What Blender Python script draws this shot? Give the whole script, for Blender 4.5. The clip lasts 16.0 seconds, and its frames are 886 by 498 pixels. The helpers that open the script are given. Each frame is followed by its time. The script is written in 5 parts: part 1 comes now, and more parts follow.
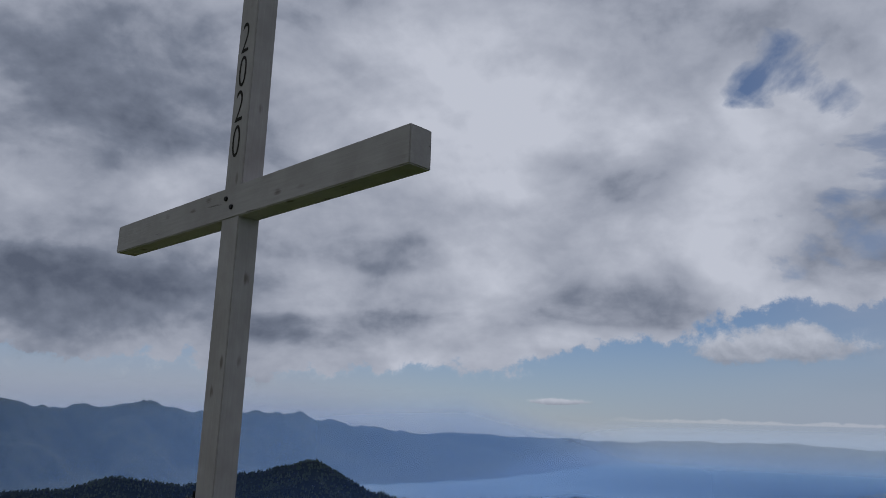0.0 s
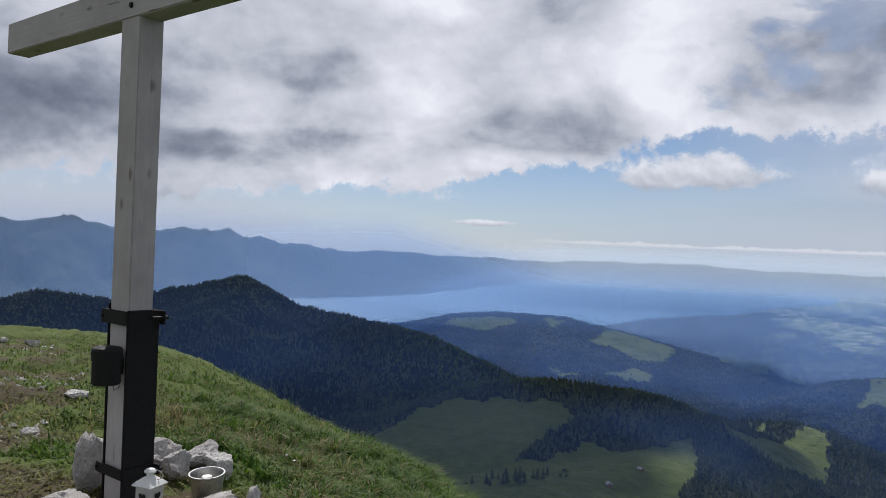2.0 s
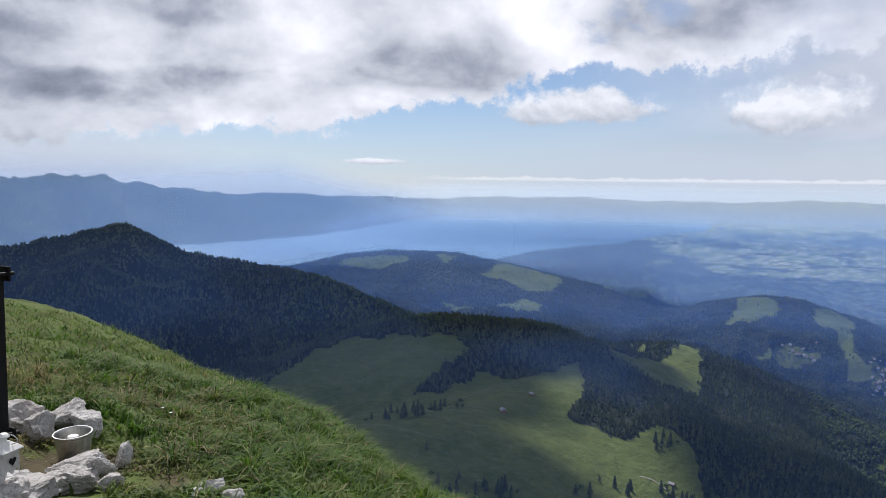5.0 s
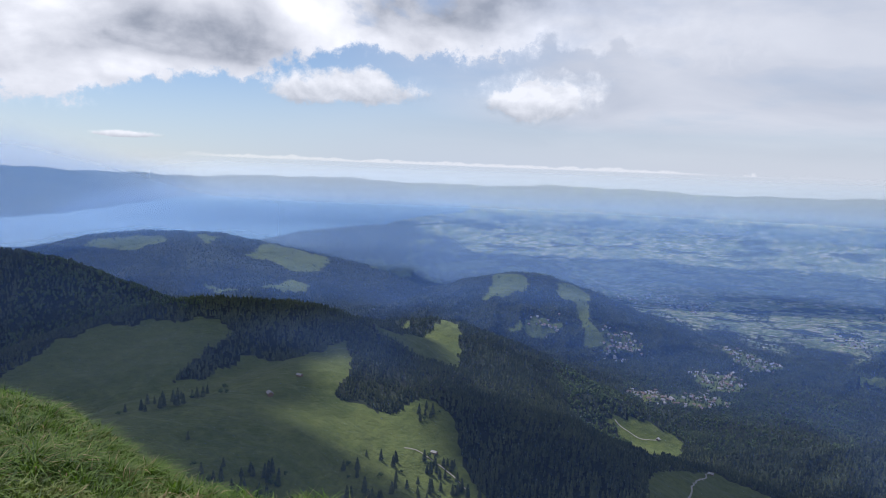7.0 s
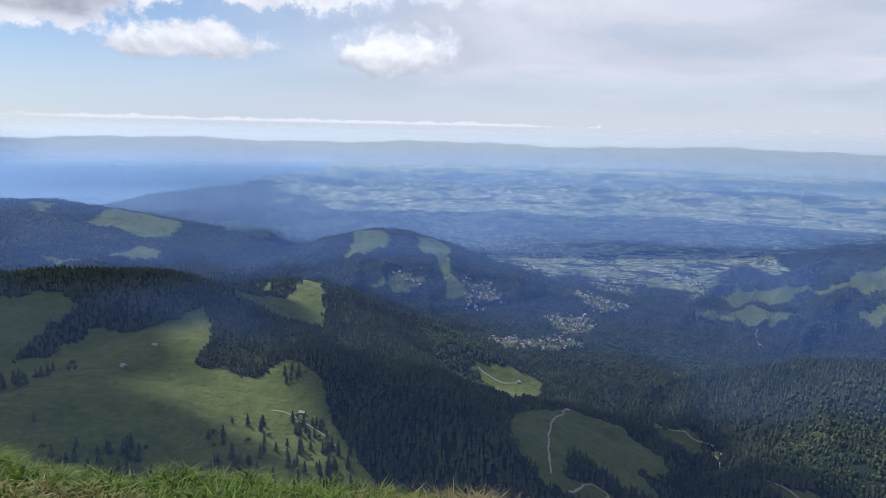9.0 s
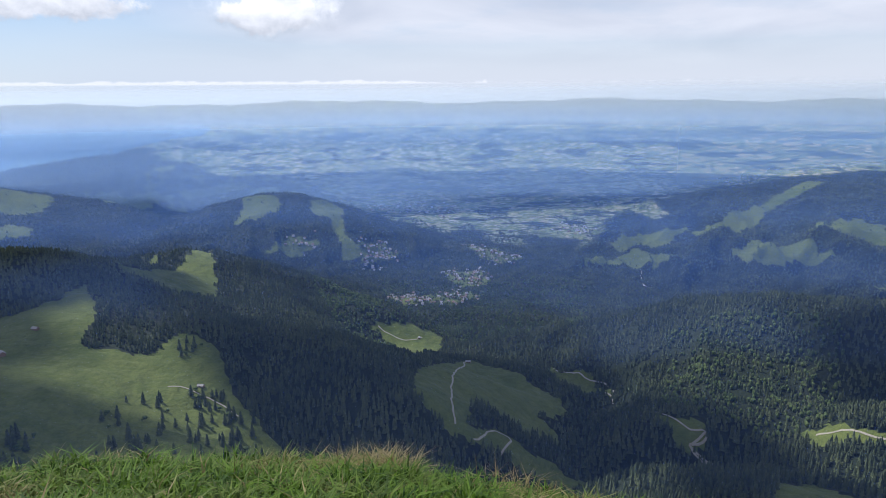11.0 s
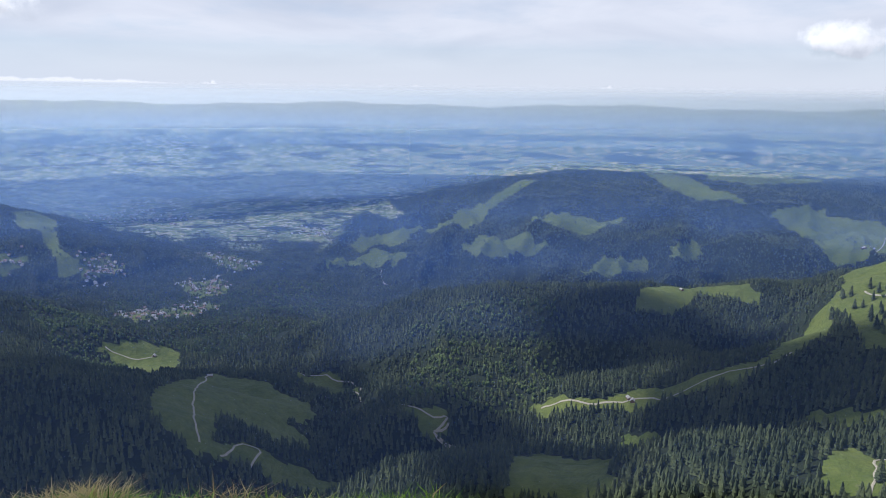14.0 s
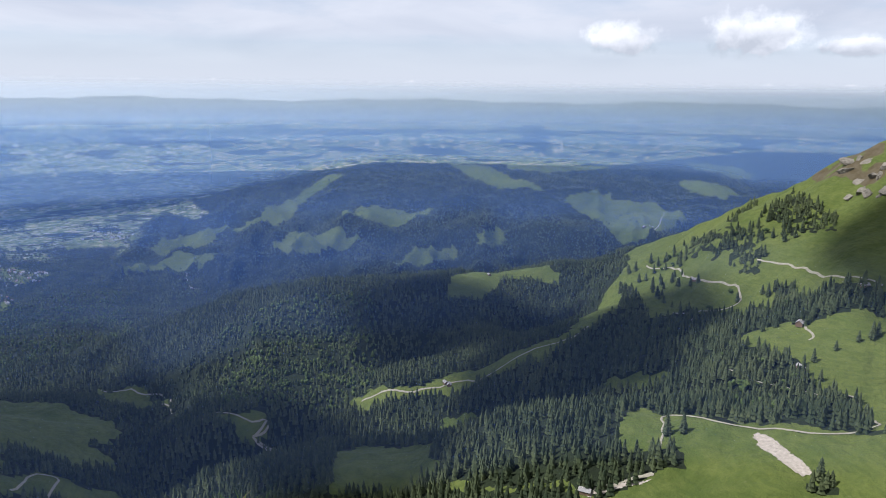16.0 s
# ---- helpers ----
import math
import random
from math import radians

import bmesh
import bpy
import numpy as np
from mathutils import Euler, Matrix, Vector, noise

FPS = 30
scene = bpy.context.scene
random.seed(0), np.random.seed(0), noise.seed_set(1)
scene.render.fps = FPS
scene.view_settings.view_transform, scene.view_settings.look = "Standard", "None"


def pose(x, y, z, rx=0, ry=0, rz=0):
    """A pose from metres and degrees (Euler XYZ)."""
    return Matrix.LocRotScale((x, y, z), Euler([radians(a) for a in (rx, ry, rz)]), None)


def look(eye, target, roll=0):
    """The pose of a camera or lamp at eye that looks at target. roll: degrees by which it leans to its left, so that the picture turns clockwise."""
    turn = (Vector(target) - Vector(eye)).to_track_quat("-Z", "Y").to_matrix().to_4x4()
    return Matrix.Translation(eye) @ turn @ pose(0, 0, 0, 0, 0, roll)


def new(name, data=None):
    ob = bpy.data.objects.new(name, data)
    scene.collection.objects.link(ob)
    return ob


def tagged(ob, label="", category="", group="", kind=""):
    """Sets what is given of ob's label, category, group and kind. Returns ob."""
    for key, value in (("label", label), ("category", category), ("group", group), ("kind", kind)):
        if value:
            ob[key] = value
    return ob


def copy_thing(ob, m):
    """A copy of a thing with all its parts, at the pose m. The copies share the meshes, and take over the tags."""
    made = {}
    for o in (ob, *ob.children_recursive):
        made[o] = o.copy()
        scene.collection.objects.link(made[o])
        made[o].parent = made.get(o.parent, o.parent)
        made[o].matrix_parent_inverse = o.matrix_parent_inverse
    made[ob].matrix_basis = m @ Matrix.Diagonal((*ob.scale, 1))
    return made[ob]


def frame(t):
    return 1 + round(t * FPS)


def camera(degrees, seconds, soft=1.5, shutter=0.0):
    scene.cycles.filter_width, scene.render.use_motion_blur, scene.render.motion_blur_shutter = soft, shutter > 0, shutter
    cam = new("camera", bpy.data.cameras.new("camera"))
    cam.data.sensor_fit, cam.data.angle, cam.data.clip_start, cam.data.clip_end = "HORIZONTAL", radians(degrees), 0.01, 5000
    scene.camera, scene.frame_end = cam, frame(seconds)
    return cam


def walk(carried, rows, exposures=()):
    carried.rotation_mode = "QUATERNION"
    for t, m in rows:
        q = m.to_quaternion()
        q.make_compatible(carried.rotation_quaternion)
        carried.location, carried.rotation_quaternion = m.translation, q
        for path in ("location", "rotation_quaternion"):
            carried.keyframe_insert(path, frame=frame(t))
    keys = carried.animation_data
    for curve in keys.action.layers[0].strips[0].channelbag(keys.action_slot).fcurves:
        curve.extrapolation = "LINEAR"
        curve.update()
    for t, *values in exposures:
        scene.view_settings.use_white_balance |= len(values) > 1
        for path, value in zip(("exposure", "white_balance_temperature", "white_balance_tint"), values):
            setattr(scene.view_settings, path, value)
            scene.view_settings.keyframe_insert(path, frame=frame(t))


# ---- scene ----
cam = camera(61.0, 16.0, soft=0.6)
walk(cam, [
    (0.0, pose(0.000, 0.000, 1.600, 103.00, -1.64, -0.38)),
    (0.5, pose(0.006, 0.022, 1.594, 99.20, -1.87, -2.44)),
    (1.0, pose(0.011, 0.043, 1.588, 96.20, -2.23, -3.72)),
    (1.5, pose(0.017, 0.065, 1.582, 92.89, -2.47, -4.90)),
    (2.0, pose(0.055, 0.072, 1.588, 89.63, -2.40, -5.81)),
    (2.5, pose(0.092, 0.079, 1.594, 88.20, -2.23, -6.50)),
    (3.0, pose(0.130, 0.086, 1.600, 86.78, -1.76, -7.38)),
    (5.5, pose(0.200, 0.090, 1.600, 84.88, -0.97, -17.92)),
    (6.0, pose(0.215, 0.087, 1.600, 84.75, -1.32, -22.69)),
    (6.5, pose(0.230, 0.085, 1.600, 84.47, -1.69, -26.88)),
    (7.0, pose(0.245, 0.083, 1.600, 84.11, -2.21, -31.64)),
    (7.5, pose(0.260, 0.080, 1.600, 83.63, -2.44, -35.26)),
    (8.0, pose(0.266, 0.076, 1.600, 82.85, -2.41, -38.85)),
    (8.5, pose(0.271, 0.071, 1.600, 81.98, -1.89, -40.92)),
    (11.0, pose(0.300, 0.050, 1.600, 78.03, 0.50, -50.87)),
    (11.5, pose(0.310, 0.045, 1.600, 77.64, 0.30, -54.52)),
    (12.0, pose(0.320, 0.040, 1.600, 77.63, 0.04, -58.08)),
    (12.5, pose(0.357, -0.003, 1.598, 77.76, -0.17, -61.23)),
    (13.0, pose(0.395, -0.045, 1.595, 77.94, -0.49, -64.10)),
    (13.5, pose(0.432, -0.087, 1.593, 78.13, -0.62, -67.09)),
    (14.0, pose(0.470, -0.130, 1.590, 78.28, -0.65, -70.60)),
    (14.5, pose(0.490, -0.160, 1.588, 78.38, -0.83, -75.35)),
    (15.0, pose(0.510, -0.190, 1.585, 78.40, -0.80, -79.13)),
    (15.5, pose(0.530, -0.220, 1.583, 78.28, -0.91, -83.13)),
    (16.0, pose(0.550, -0.250, 1.580, 77.98, -0.62, -85.13)),
], exposures=[(t, e, k, 14) for t, e, k in ((0.0, -0.96, 5800), (0.5, -0.86, 5850), (1.0, -0.73, 5900), (1.5, -0.52, 5980), (2.0, -0.28, 6080), (2.5, -0.12, 6130), (3.0, -0.05, 6130), (5.5, -0.02, 6080), (8.5, 0.04, 6080), (11.0, 0.22, 6020), (16.0, 0.2, 6020))])

# ---- sky, sun ----
SUN_BEARING, SUN_HEIGHT = -12.0, 55.0


def bearing(deg, r, z=0.0):
    """A place by its bearing from the summit (clockwise from +y), range and height."""
    return Vector((r * math.sin(radians(deg)), r * math.cos(radians(deg)), z))


sun = new("sun", bpy.data.lights.new("sun", "SUN"))
sun.data.energy, sun.data.angle, sun.data.color = 5.0, radians(0.8), (1.0, 0.95, 0.87)
sun.matrix_world = look(bearing(SUN_BEARING, 10, 10 * math.tan(radians(SUN_HEIGHT))), (0, 0, 0))


class Nodes:
    """Short-hand for building a node tree."""

    def __init__(self, tree):
        self.tree = tree
        tree.nodes.clear()

    def add(self, kind, **settings):
        node = self.tree.nodes.new(kind)
        for key, value in settings.items():
            setattr(node, key, value)
        return node

    def link(self, a, b):
        if hasattr(a, "links"):
            self.tree.links.new(a, b)
        else:
            b.default_value = a

    def math(self, op, a, b=0.0, c=0.0, clamp=False):
        node = self.add("ShaderNodeMath", operation=op, use_clamp=clamp)
        for i, v in enumerate((a, b, c)):
            self.link(v, node.inputs[i])
        return node.outputs[0]

    def vec(self, op, a, b=(0, 0, 0)):
        node = self.add("ShaderNodeVectorMath", operation=op)
        self.link(a, node.inputs[0])
        self.link(b, node.inputs[1])
        return node.outputs[0]

    def noise(self, vector, scale, detail=6.0, rough=0.55, distort=0.0):
        node = self.add("ShaderNodeTexNoise")
        self.link(vector, node.inputs["Vector"])
        for key, v in (("Scale", scale), ("Detail", detail), ("Roughness", rough), ("Distortion", distort)):
            node.inputs[key].default_value = v
        return node.outputs[0]

    def ramp(self, value, *stops):
        node = self.add("ShaderNodeValToRGB")
        e = node.color_ramp.elements
        while len(e) < len(stops):
            e.new(0.5)
        for item, (at, col) in zip(e, stops):
            item.position = at
            item.color = (*col, 1) if hasattr(col, "__len__") else (col, col, col, 1)
        self.link(value, node.inputs[0])
        return node.outputs[0]

    def smooth(self, value, low, high):
        node = self.add("ShaderNodeMapRange", interpolation_type="SMOOTHSTEP")
        self.link(value, node.inputs[0])
        node.inputs[1].default_value, node.inputs[2].default_value = low, high
        return node.outputs[0]

    def mix(self, factor, a, b, blend="MIX"):
        node = self.add("ShaderNodeMix", data_type="RGBA", blend_type=blend)
        self.link(factor, node.inputs[0])
        for v, socket in ((a, node.inputs[6]), (b, node.inputs[7])):
            self.link((*v, 1) if isinstance(v, tuple) and len(v) == 3 else v, socket)
        return node.outputs[2]


def build_sky():
    world = bpy.data.worlds.new("sky")
    world.use_nodes = True
    scene.world = world
    n = Nodes(world.node_tree)
    sky = n.add("ShaderNodeTexSky", sky_type="NISHITA", sun_disc=False)
    sky.sun_elevation, sky.sun_rotation = radians(SUN_HEIGHT), radians(SUN_BEARING)
    sky.air_density, sky.dust_density, sky.ozone_density, sky.altitude = 1.0, 0.4, 2.5, 1900
    way = n.add("ShaderNodeTexCoord").outputs["Generated"]
    part = n.add("ShaderNodeSeparateXYZ")
    n.link(way, part.inputs[0])
    x, y, z = part.outputs
    az = n.math("MULTIPLY", n.math("ARCTAN2", x, y), 180 / math.pi)
    el = n.math("MULTIPLY", n.math("ARCSINE", z), 180 / math.pi)
    # coordinates on a flat cloud deck, so that clouds shrink towards the horizon
    down = n.math("ADD", n.math("MAXIMUM", z, 0.0), 0.16)
    flat = n.add("ShaderNodeCombineXYZ")
    n.link(n.math("DIVIDE", x, down), flat.inputs[0])
    n.link(n.math("DIVIDE", y, down), flat.inputs[1])
    deck = flat.outputs[0]
    round_way = n.vec("MULTIPLY", way, (1, 1, 1.75))
    billow = n.noise(round_way, 5.2, 9, 0.52, 0.3)
    shade = n.noise(n.vec("ADD", round_way, (3.1, 1.7, 0.4)), 2.7, 4, 0.5, 0.3)
    fine = n.noise(way, 26, 8, 0.62)
    # heads of cloud, bright above and grey below
    puffy = n.vec("MULTIPLY", way, (1, 1, 1.3))
    head = n.math("SUBTRACT", n.noise(puffy, 6.5, 8, 0.5, 0.2), n.noise(n.vec("ADD", puffy, (0.004, 0.0, 0.04)), 6.5, 8, 0.5, 0.2))
    curl = n.math("SUBTRACT", n.noise(puffy, 19, 8, 0.52, 0.2), n.noise(n.vec("ADD", puffy, (0.002, 0.0, 0.012)), 19, 8, 0.52, 0.2))

    def bank(at, up, wide, high, amount):
        """A soft-edged thickening (or thinning) of the deck."""
        dx = n.math("DIVIDE", n.math("SUBTRACT", az, at), wide)
        dy = n.math("DIVIDE", n.math("SUBTRACT", el, up), high)
        d = n.math("ADD", n.math("MULTIPLY", dx, dx), n.math("MULTIPLY", dy, dy))
        d = n.math("ADD", d, n.math("MULTIPLY", n.math("SUBTRACT", billow, 0.5), 2.2))
        return n.math("MULTIPLY", n.smooth(d, 1.3, 0.1), amount)

    # heavy deck: its lower edge lies five degrees up, higher towards the right
    edge = n.math("ADD", n.math("MULTIPLY", n.smooth(az, 2, 26), 5.2), 3.1)
    edge = n.math("ADD", edge, n.math("MULTIPLY", n.math("SUBTRACT", fine, 0.5), 6.0))
    edge = n.math("ADD", edge, n.math("MULTIPLY", n.math("SUBTRACT", billow, 0.5), 5.0))
    lift = n.smooth(n.math("SUBTRACT", el, edge), -0.3, 0.9)
    left = n.smooth(az, 66, 30)
    gaps = n.ramp(n.math("ADD", n.math("ADD", billow, bank(31, 17, 5, 6, -0.05)), n.math("MULTIPLY", n.smooth(az, 30, 8), 0.25)), (0.33, 0.0), (0.45, 1.0))
    heavy = n.math("MULTIPLY", n.math("MULTIPLY", lift, left), gaps)
    tone = n.math("ADD", n.math("MULTIPLY", n.math("SUBTRACT", shade, 0.5), 0.9), n.math("MULTIPLY", n.math("SUBTRACT", billow, 0.5), 0.95))
    tone = n.math("ADD", tone, n.math("ADD", n.math("MULTIPLY", head, 1.1), n.math("MULTIPLY", curl, 0.32)))
    tone = n.math("ADD", tone, n.math("ADD", n.math("MULTIPLY", n.smooth(az, -24, 4), 0.16), 0.52))
    for at, up, wide, high, amount in ((-22, 8.0, 22, 3.2, -0.27), (-3, 6.6, 12, 1.6, -0.22), (-4, 12.4, 5, 1.6, -0.2), (13.5, 9.6, 7.5, 3.0, -0.17), (33, 13, 8, 4.5, -0.32), (-26, 23, 11, 8, -0.12),
                                       (44, 13, 11, 3, -0.12), (2, 24, 10, 8, 0.16), (-19, 15.5, 6, 3, 0.2), (3, 13, 4, 3, 0.16), (22, 15, 4.5, 8, 0.24), (26, 23, 5, 5, 0.2), (10, 18, 5, 4, -0.14), (10, 6.4, 8, 1.0, 0.2)):
        tone = n.math("ADD", tone, bank(at, up, wide, high, amount))
    body = n.ramp(tone, (0.0, (0.19, 0.215, 0.265)), (0.26, (0.36, 0.39, 0.445)), (0.48, (0.61, 0.63, 0.67)), (0.76, (0.83, 0.84, 0.86)), (1.0, (1.05, 1.05, 1.05)))

    # thin pale veil over the rest, milky at the horizon
    pale = n.ramp(n.noise(deck, 0.9, 6, 0.5, 0.4), (0.32, (0.54, 0.575, 0.635)), (0.6, (0.70, 0.72, 0.755)))
    veil = n.math("MULTIPLY", n.smooth(az, 16, 44), n.ramp(n.noise(n.vec("MULTIPLY", deck, (1, 1, 1)), 1.3, 6, 0.55), (0.25, 0.62), (0.5, 0.95)))
    veil = n.math("MULTIPLY", veil, n.smooth(el, 0.5, 4.5))
    milk = n.math("MULTIPLY", n.smooth(el, 9.0, 0.0), n.math("ADD", n.math("MULTIPLY", n.math("ADD", n.smooth(az, 4, 35), n.smooth(az, 0, -14)), 0.38), 0.58))

    def puff(at, up, wide, high, out_of, flat_base=0.5):
        """One cumulus: a billowing mound with a level base."""
        dx = n.math("DIVIDE", n.math("SUBTRACT", az, at), wide)
        dy = n.math("DIVIDE", n.math("SUBTRACT", el, up), high)
        base = n.math("MULTIPLY", n.math("MINIMUM", dy, 0.0), 1.6)
        top = n.math("MAXIMUM", dy, 0.0)
        d = n.math("ADD", n.math("MULTIPLY", dx, dx), n.math("ADD", n.math("MULTIPLY", base, base), n.math("MULTIPLY", top, top)))
        d = n.math("ADD", n.math("SQRT", d), n.math("MULTIPLY", n.math("SUBTRACT", fine, 0.5), 1.7))
        solid = n.smooth(d, 1.1, 0.62)
        return (solid if out_of is None else n.math("MAXIMUM", out_of, solid)), dy

    solid = None
    light = None
    for at, up, wide, high in ((24.0, 5.6, 5.8, 1.9), (39.0, 5.3, 5.2, 2.4), (8.5, 1.7, 2.4, 0.35), (98.3, 3.4, 3.0, 1.6),
                               (107.2, 3.6, 4.0, 2.1), (113, 2.9, 3.2, 1.0)):
        solid, dy = puff(at, up, wide, high, solid)
        near = n.math("MULTIPLY", n.smooth(dy, -0.6, 0.5), n.smooth(n.math("ABSOLUTE", n.math("SUBTRACT", az, at)), wide * 1.5, wide))
        light = near if light is None else n.math("MAXIMUM", light, near)
    puffs = n.mix(n.math("MULTIPLY", n.math("ADD", light, n.math("ADD", n.math("MULTIPLY", head, 1.3), n.math("MULTIPLY", curl, 2.6))), 0.9, clamp=True), (0.53, 0.56, 0.60), (0.93, 0.94, 0.95))

    # the row of far small clouds over the horizon: one long thin line, then single heads
    along = n.add("ShaderNodeCombineXYZ")
    n.link(az, along.inputs[0])
    mound = n.noise(along.outputs[0], 0.42, 5, 0.6)
    single = n.math("MULTIPLY", n.smooth(mound, 0.55, 0.72), 0.55)
    line = n.math("ADD", n.math("MULTIPLY", n.smooth(mound, 0.3, 0.65), 0.22), 0.12)
    crown = n.math("ADD", n.mix(n.smooth(az, 46, 54), line, single), n.math("MULTIPLY", n.math("SUBTRACT", n.noise(way, 70, 5, 0.65), 0.5), 0.35))
    far = n.math("MULTIPLY", n.smooth(el, 0.40, 0.52), n.smooth(n.math("SUBTRACT", n.math("SUBTRACT", el, 0.44), crown), 0.05, -0.08))
    far = n.math("MULTIPLY", n.math("MULTIPLY", far, 0.75), n.smooth(az, 11, 17))

    haze = n.mix(n.smooth(az, -6, 10), (0.62, 0.65, 0.71), (0.56, 0.63, 0.71))
    haze = n.mix(n.smooth(az, 15, 60), haze, (0.63, 0.665, 0.71))
    colour = n.mix(veil, haze, pale)
    total = n.math("MAXIMUM", veil, milk)
    colour = n.mix(heavy, colour, body)
    total = n.math("MAXIMUM", total, heavy)
    colour = n.mix(far, colour, (0.86, 0.87, 0.89))
    total = n.math("MAXIMUM", total, far)
    colour = n.mix(solid, colour, puffs)
    total = n.math("MAXIMUM", total, solid)

    # unseen cloud overhead, greyed to lower the fill light on the land
    colour = n.mix(n.smooth(el, 30, 55), colour, (0.30, 0.32, 0.36))
    total = n.math("MAXIMUM", total, n.math("MULTIPLY", n.smooth(el, 30, 55), 0.9))

    clear = n.add("ShaderNodeBackground")
    n.link(sky.outputs[0], clear.inputs[0])
    clear.inputs[1].default_value = 0.09
    cloud = n.add("ShaderNodeBackground")
    n.link(colour, cloud.inputs[0])
    both = n.add("ShaderNodeMixShader")
    n.link(total, both.inputs[0])
    n.link(clear.outputs[0], both.inputs[1])
    n.link(cloud.outputs[0], both.inputs[2])
    out = n.add("ShaderNodeOutputWorld")
    n.link(both.outputs[0], out.inputs[0])


build_sky()

# ---- terrain ----
RIDGES = []


def ridge(*nodes, slope=0.5, round_off=25.0, gullies=0.0):
    """A ridge by its nodes of bearing, range and the angle at which its crest lies over or under eye level."""
    pts = [(r * math.sin(radians(a)), r * math.cos(radians(a)), r * math.tan(radians(e)) + 1.6) for a, r, e in nodes]
    RIDGES.append((pts, slope, round_off, gullies))


# dark long mountain across the first valley
ridge((-70, 2400, -7), (-40, 2250, -5.4), (-25.3, 2250, -5.0), (-22.4, 2230, -4.2), (-17.8, 2250, -4.8), (-13.7, 2250, -4.0),
      (-8.9, 2200, -2.95), (-5, 2150, -5.0), (2, 2050, -6.3), (5, 1950, -7.1), (10, 1850, -9.2), (13, 1750, -11.5), slope=0.58, round_off=14, gullies=0.2)
# pasture hill before the lake
ridge((1, 3560, -6.9), (2.6, 3550, -6.2), (6.7, 3500, -5.3), (10.1, 3480, -4.95), (15.2, 3450, -5.1), (18.7, 3400, -5.8),
      (25.6, 3350, -7.2), (30.8, 3250, -9.7), slope=0.36)
# wooded hill with the tower, the low rise beside it and the far rise over the shore
ridge((15.5, 3930, -6.9), (18.1, 3920, -5.6), (21.3, 3900, -4.85), (25, 3900, -4.4), (27.1, 3900, -4.2), (29.5, 3900, -4.25), (31.5, 3900, -4.8), (33.5, 3900, -5.8), (35.5, 3900, -7.2), slope=0.5, gullies=0.12)
ridge((29.5, 3730, -7.4), (33, 3740, -6.4), (35.6, 3760, -5.9), (38, 3760, -6.1), (41, 3760, -7.2), slope=0.35)
ridge((26, 4450, -4.6), (29, 4450, -4.0), (31.4, 4450, -3.62), (34.4, 4450, -3.42), (36.5, 4450, -3.7), (38.2, 4450, -4.3), slope=0.5)
# hill with the forked clearing
ridge((29, 3000, -11.6), (31.6, 3050, -9.2), (34.5, 3100, -7.95), (37.6, 3100, -7.35), (39.7, 3100, -7.5), (42.8, 3100, -8.4), (47.1, 3080, -9.8), (50.9, 3050, -10.9), (54, 3000, -12.2), slope=0.44, gullies=0.14)
# wooded crest over the near pasture
ridge((-1, 1450, -16.5), (0.2, 1500, -15.2), (5.1, 1600, -12), (11, 1650, -10.2), (14.4, 1650, -9.9), (21.4, 1650, -10.4), (25.7, 1650, -11.5), (28, 1600, -13.8), slope=0.4)
# brow of the near pasture
ridge((6, 980, -19.8), (8, 1000, -18.6), (13, 1100, -17.4), (18, 1200, -16.7), (24, 1400, -13.8), slope=0.36, round_off=60)
# green knoll and the wooded spur that falls from it
ridge((27, 1950, -11.6), (31.7, 1900, -11.3), (33, 1900, -11.4), (35.7, 1800, -13), (37.5, 1450, -17.6), (40.8, 1250, -18), (44, 1130, -19.8),
      (47, 1020, -22.2), (51, 880, -28.5), slope=0.5, round_off=20)
# pasture knob with a track
ridge((46, 1450, -22.8), (48, 1430, -21.3), (52.5, 1400, -20.6), (56, 1350, -21.4), (59.7, 1300, -23.2), (64.4, 1200, -26.5), (68, 1080, -30), slope=0.4, round_off=50)
# wooded hill in the middle of the valley
ridge((58, 1780, -19.8), (61, 1750, -19.3), (63.5, 1700, -18.0), (66.5, 1650, -17.0), (69.9, 1600, -15.7), (75.4, 1550, -14.5), (81.6, 1560, -14.3), (86, 1600, -13.9), (90.4, 1680, -13.8),
      (94.7, 1750, -12.9), (97, 1800, -12.8), (99.6, 1850, -12.5), slope=0.45, round_off=40, gullies=0.14)
# long pasture mountain
ridge((51, 3500, -11.6), (57.6, 3600, -10.2), (64, 3650, -8.7), (70.5, 3600, -7.4), (76.6, 3550, -6.1), (80.5, 3500, -5.55), (85.4, 3500, -5.6), (97.7, 3600, -5.5), (102.5, 3700, -5.0), slope=0.27, round_off=60, gullies=0.1)
ridge((100, 4000, -5.2), (104, 4000, -4.6), (108, 4000, -4.1), (113, 4000, -4.0), (125, 4000, -4.0), slope=0.32)
# steep grass mountain with the rocky top
ridge((98.9, 1900, -11.8), (103.6, 1800, -9.8), (108, 1650, -7.4), (111.5, 1550, -5.7), (113.4, 1500, -4.2), (115.5, 1450, -3.0), (121, 1400, -0.8), (135, 1350, 1), slope=0.74, round_off=10)
# pasture shoulders under it
ridge((121, 1150, -10), (116.6, 1100, -13.1), (112.2, 1000, -16.2), (107.6, 900, -19.4), (104, 860, -22.5), slope=0.36, round_off=50)
ridge((125, 620, -20), (116, 630, -22.2), (108, 640, -23.3), (103, 650, -23.9), (99, 640, -26), (95, 620, -28.6), (90, 590, -33), slope=0.4, round_off=40)
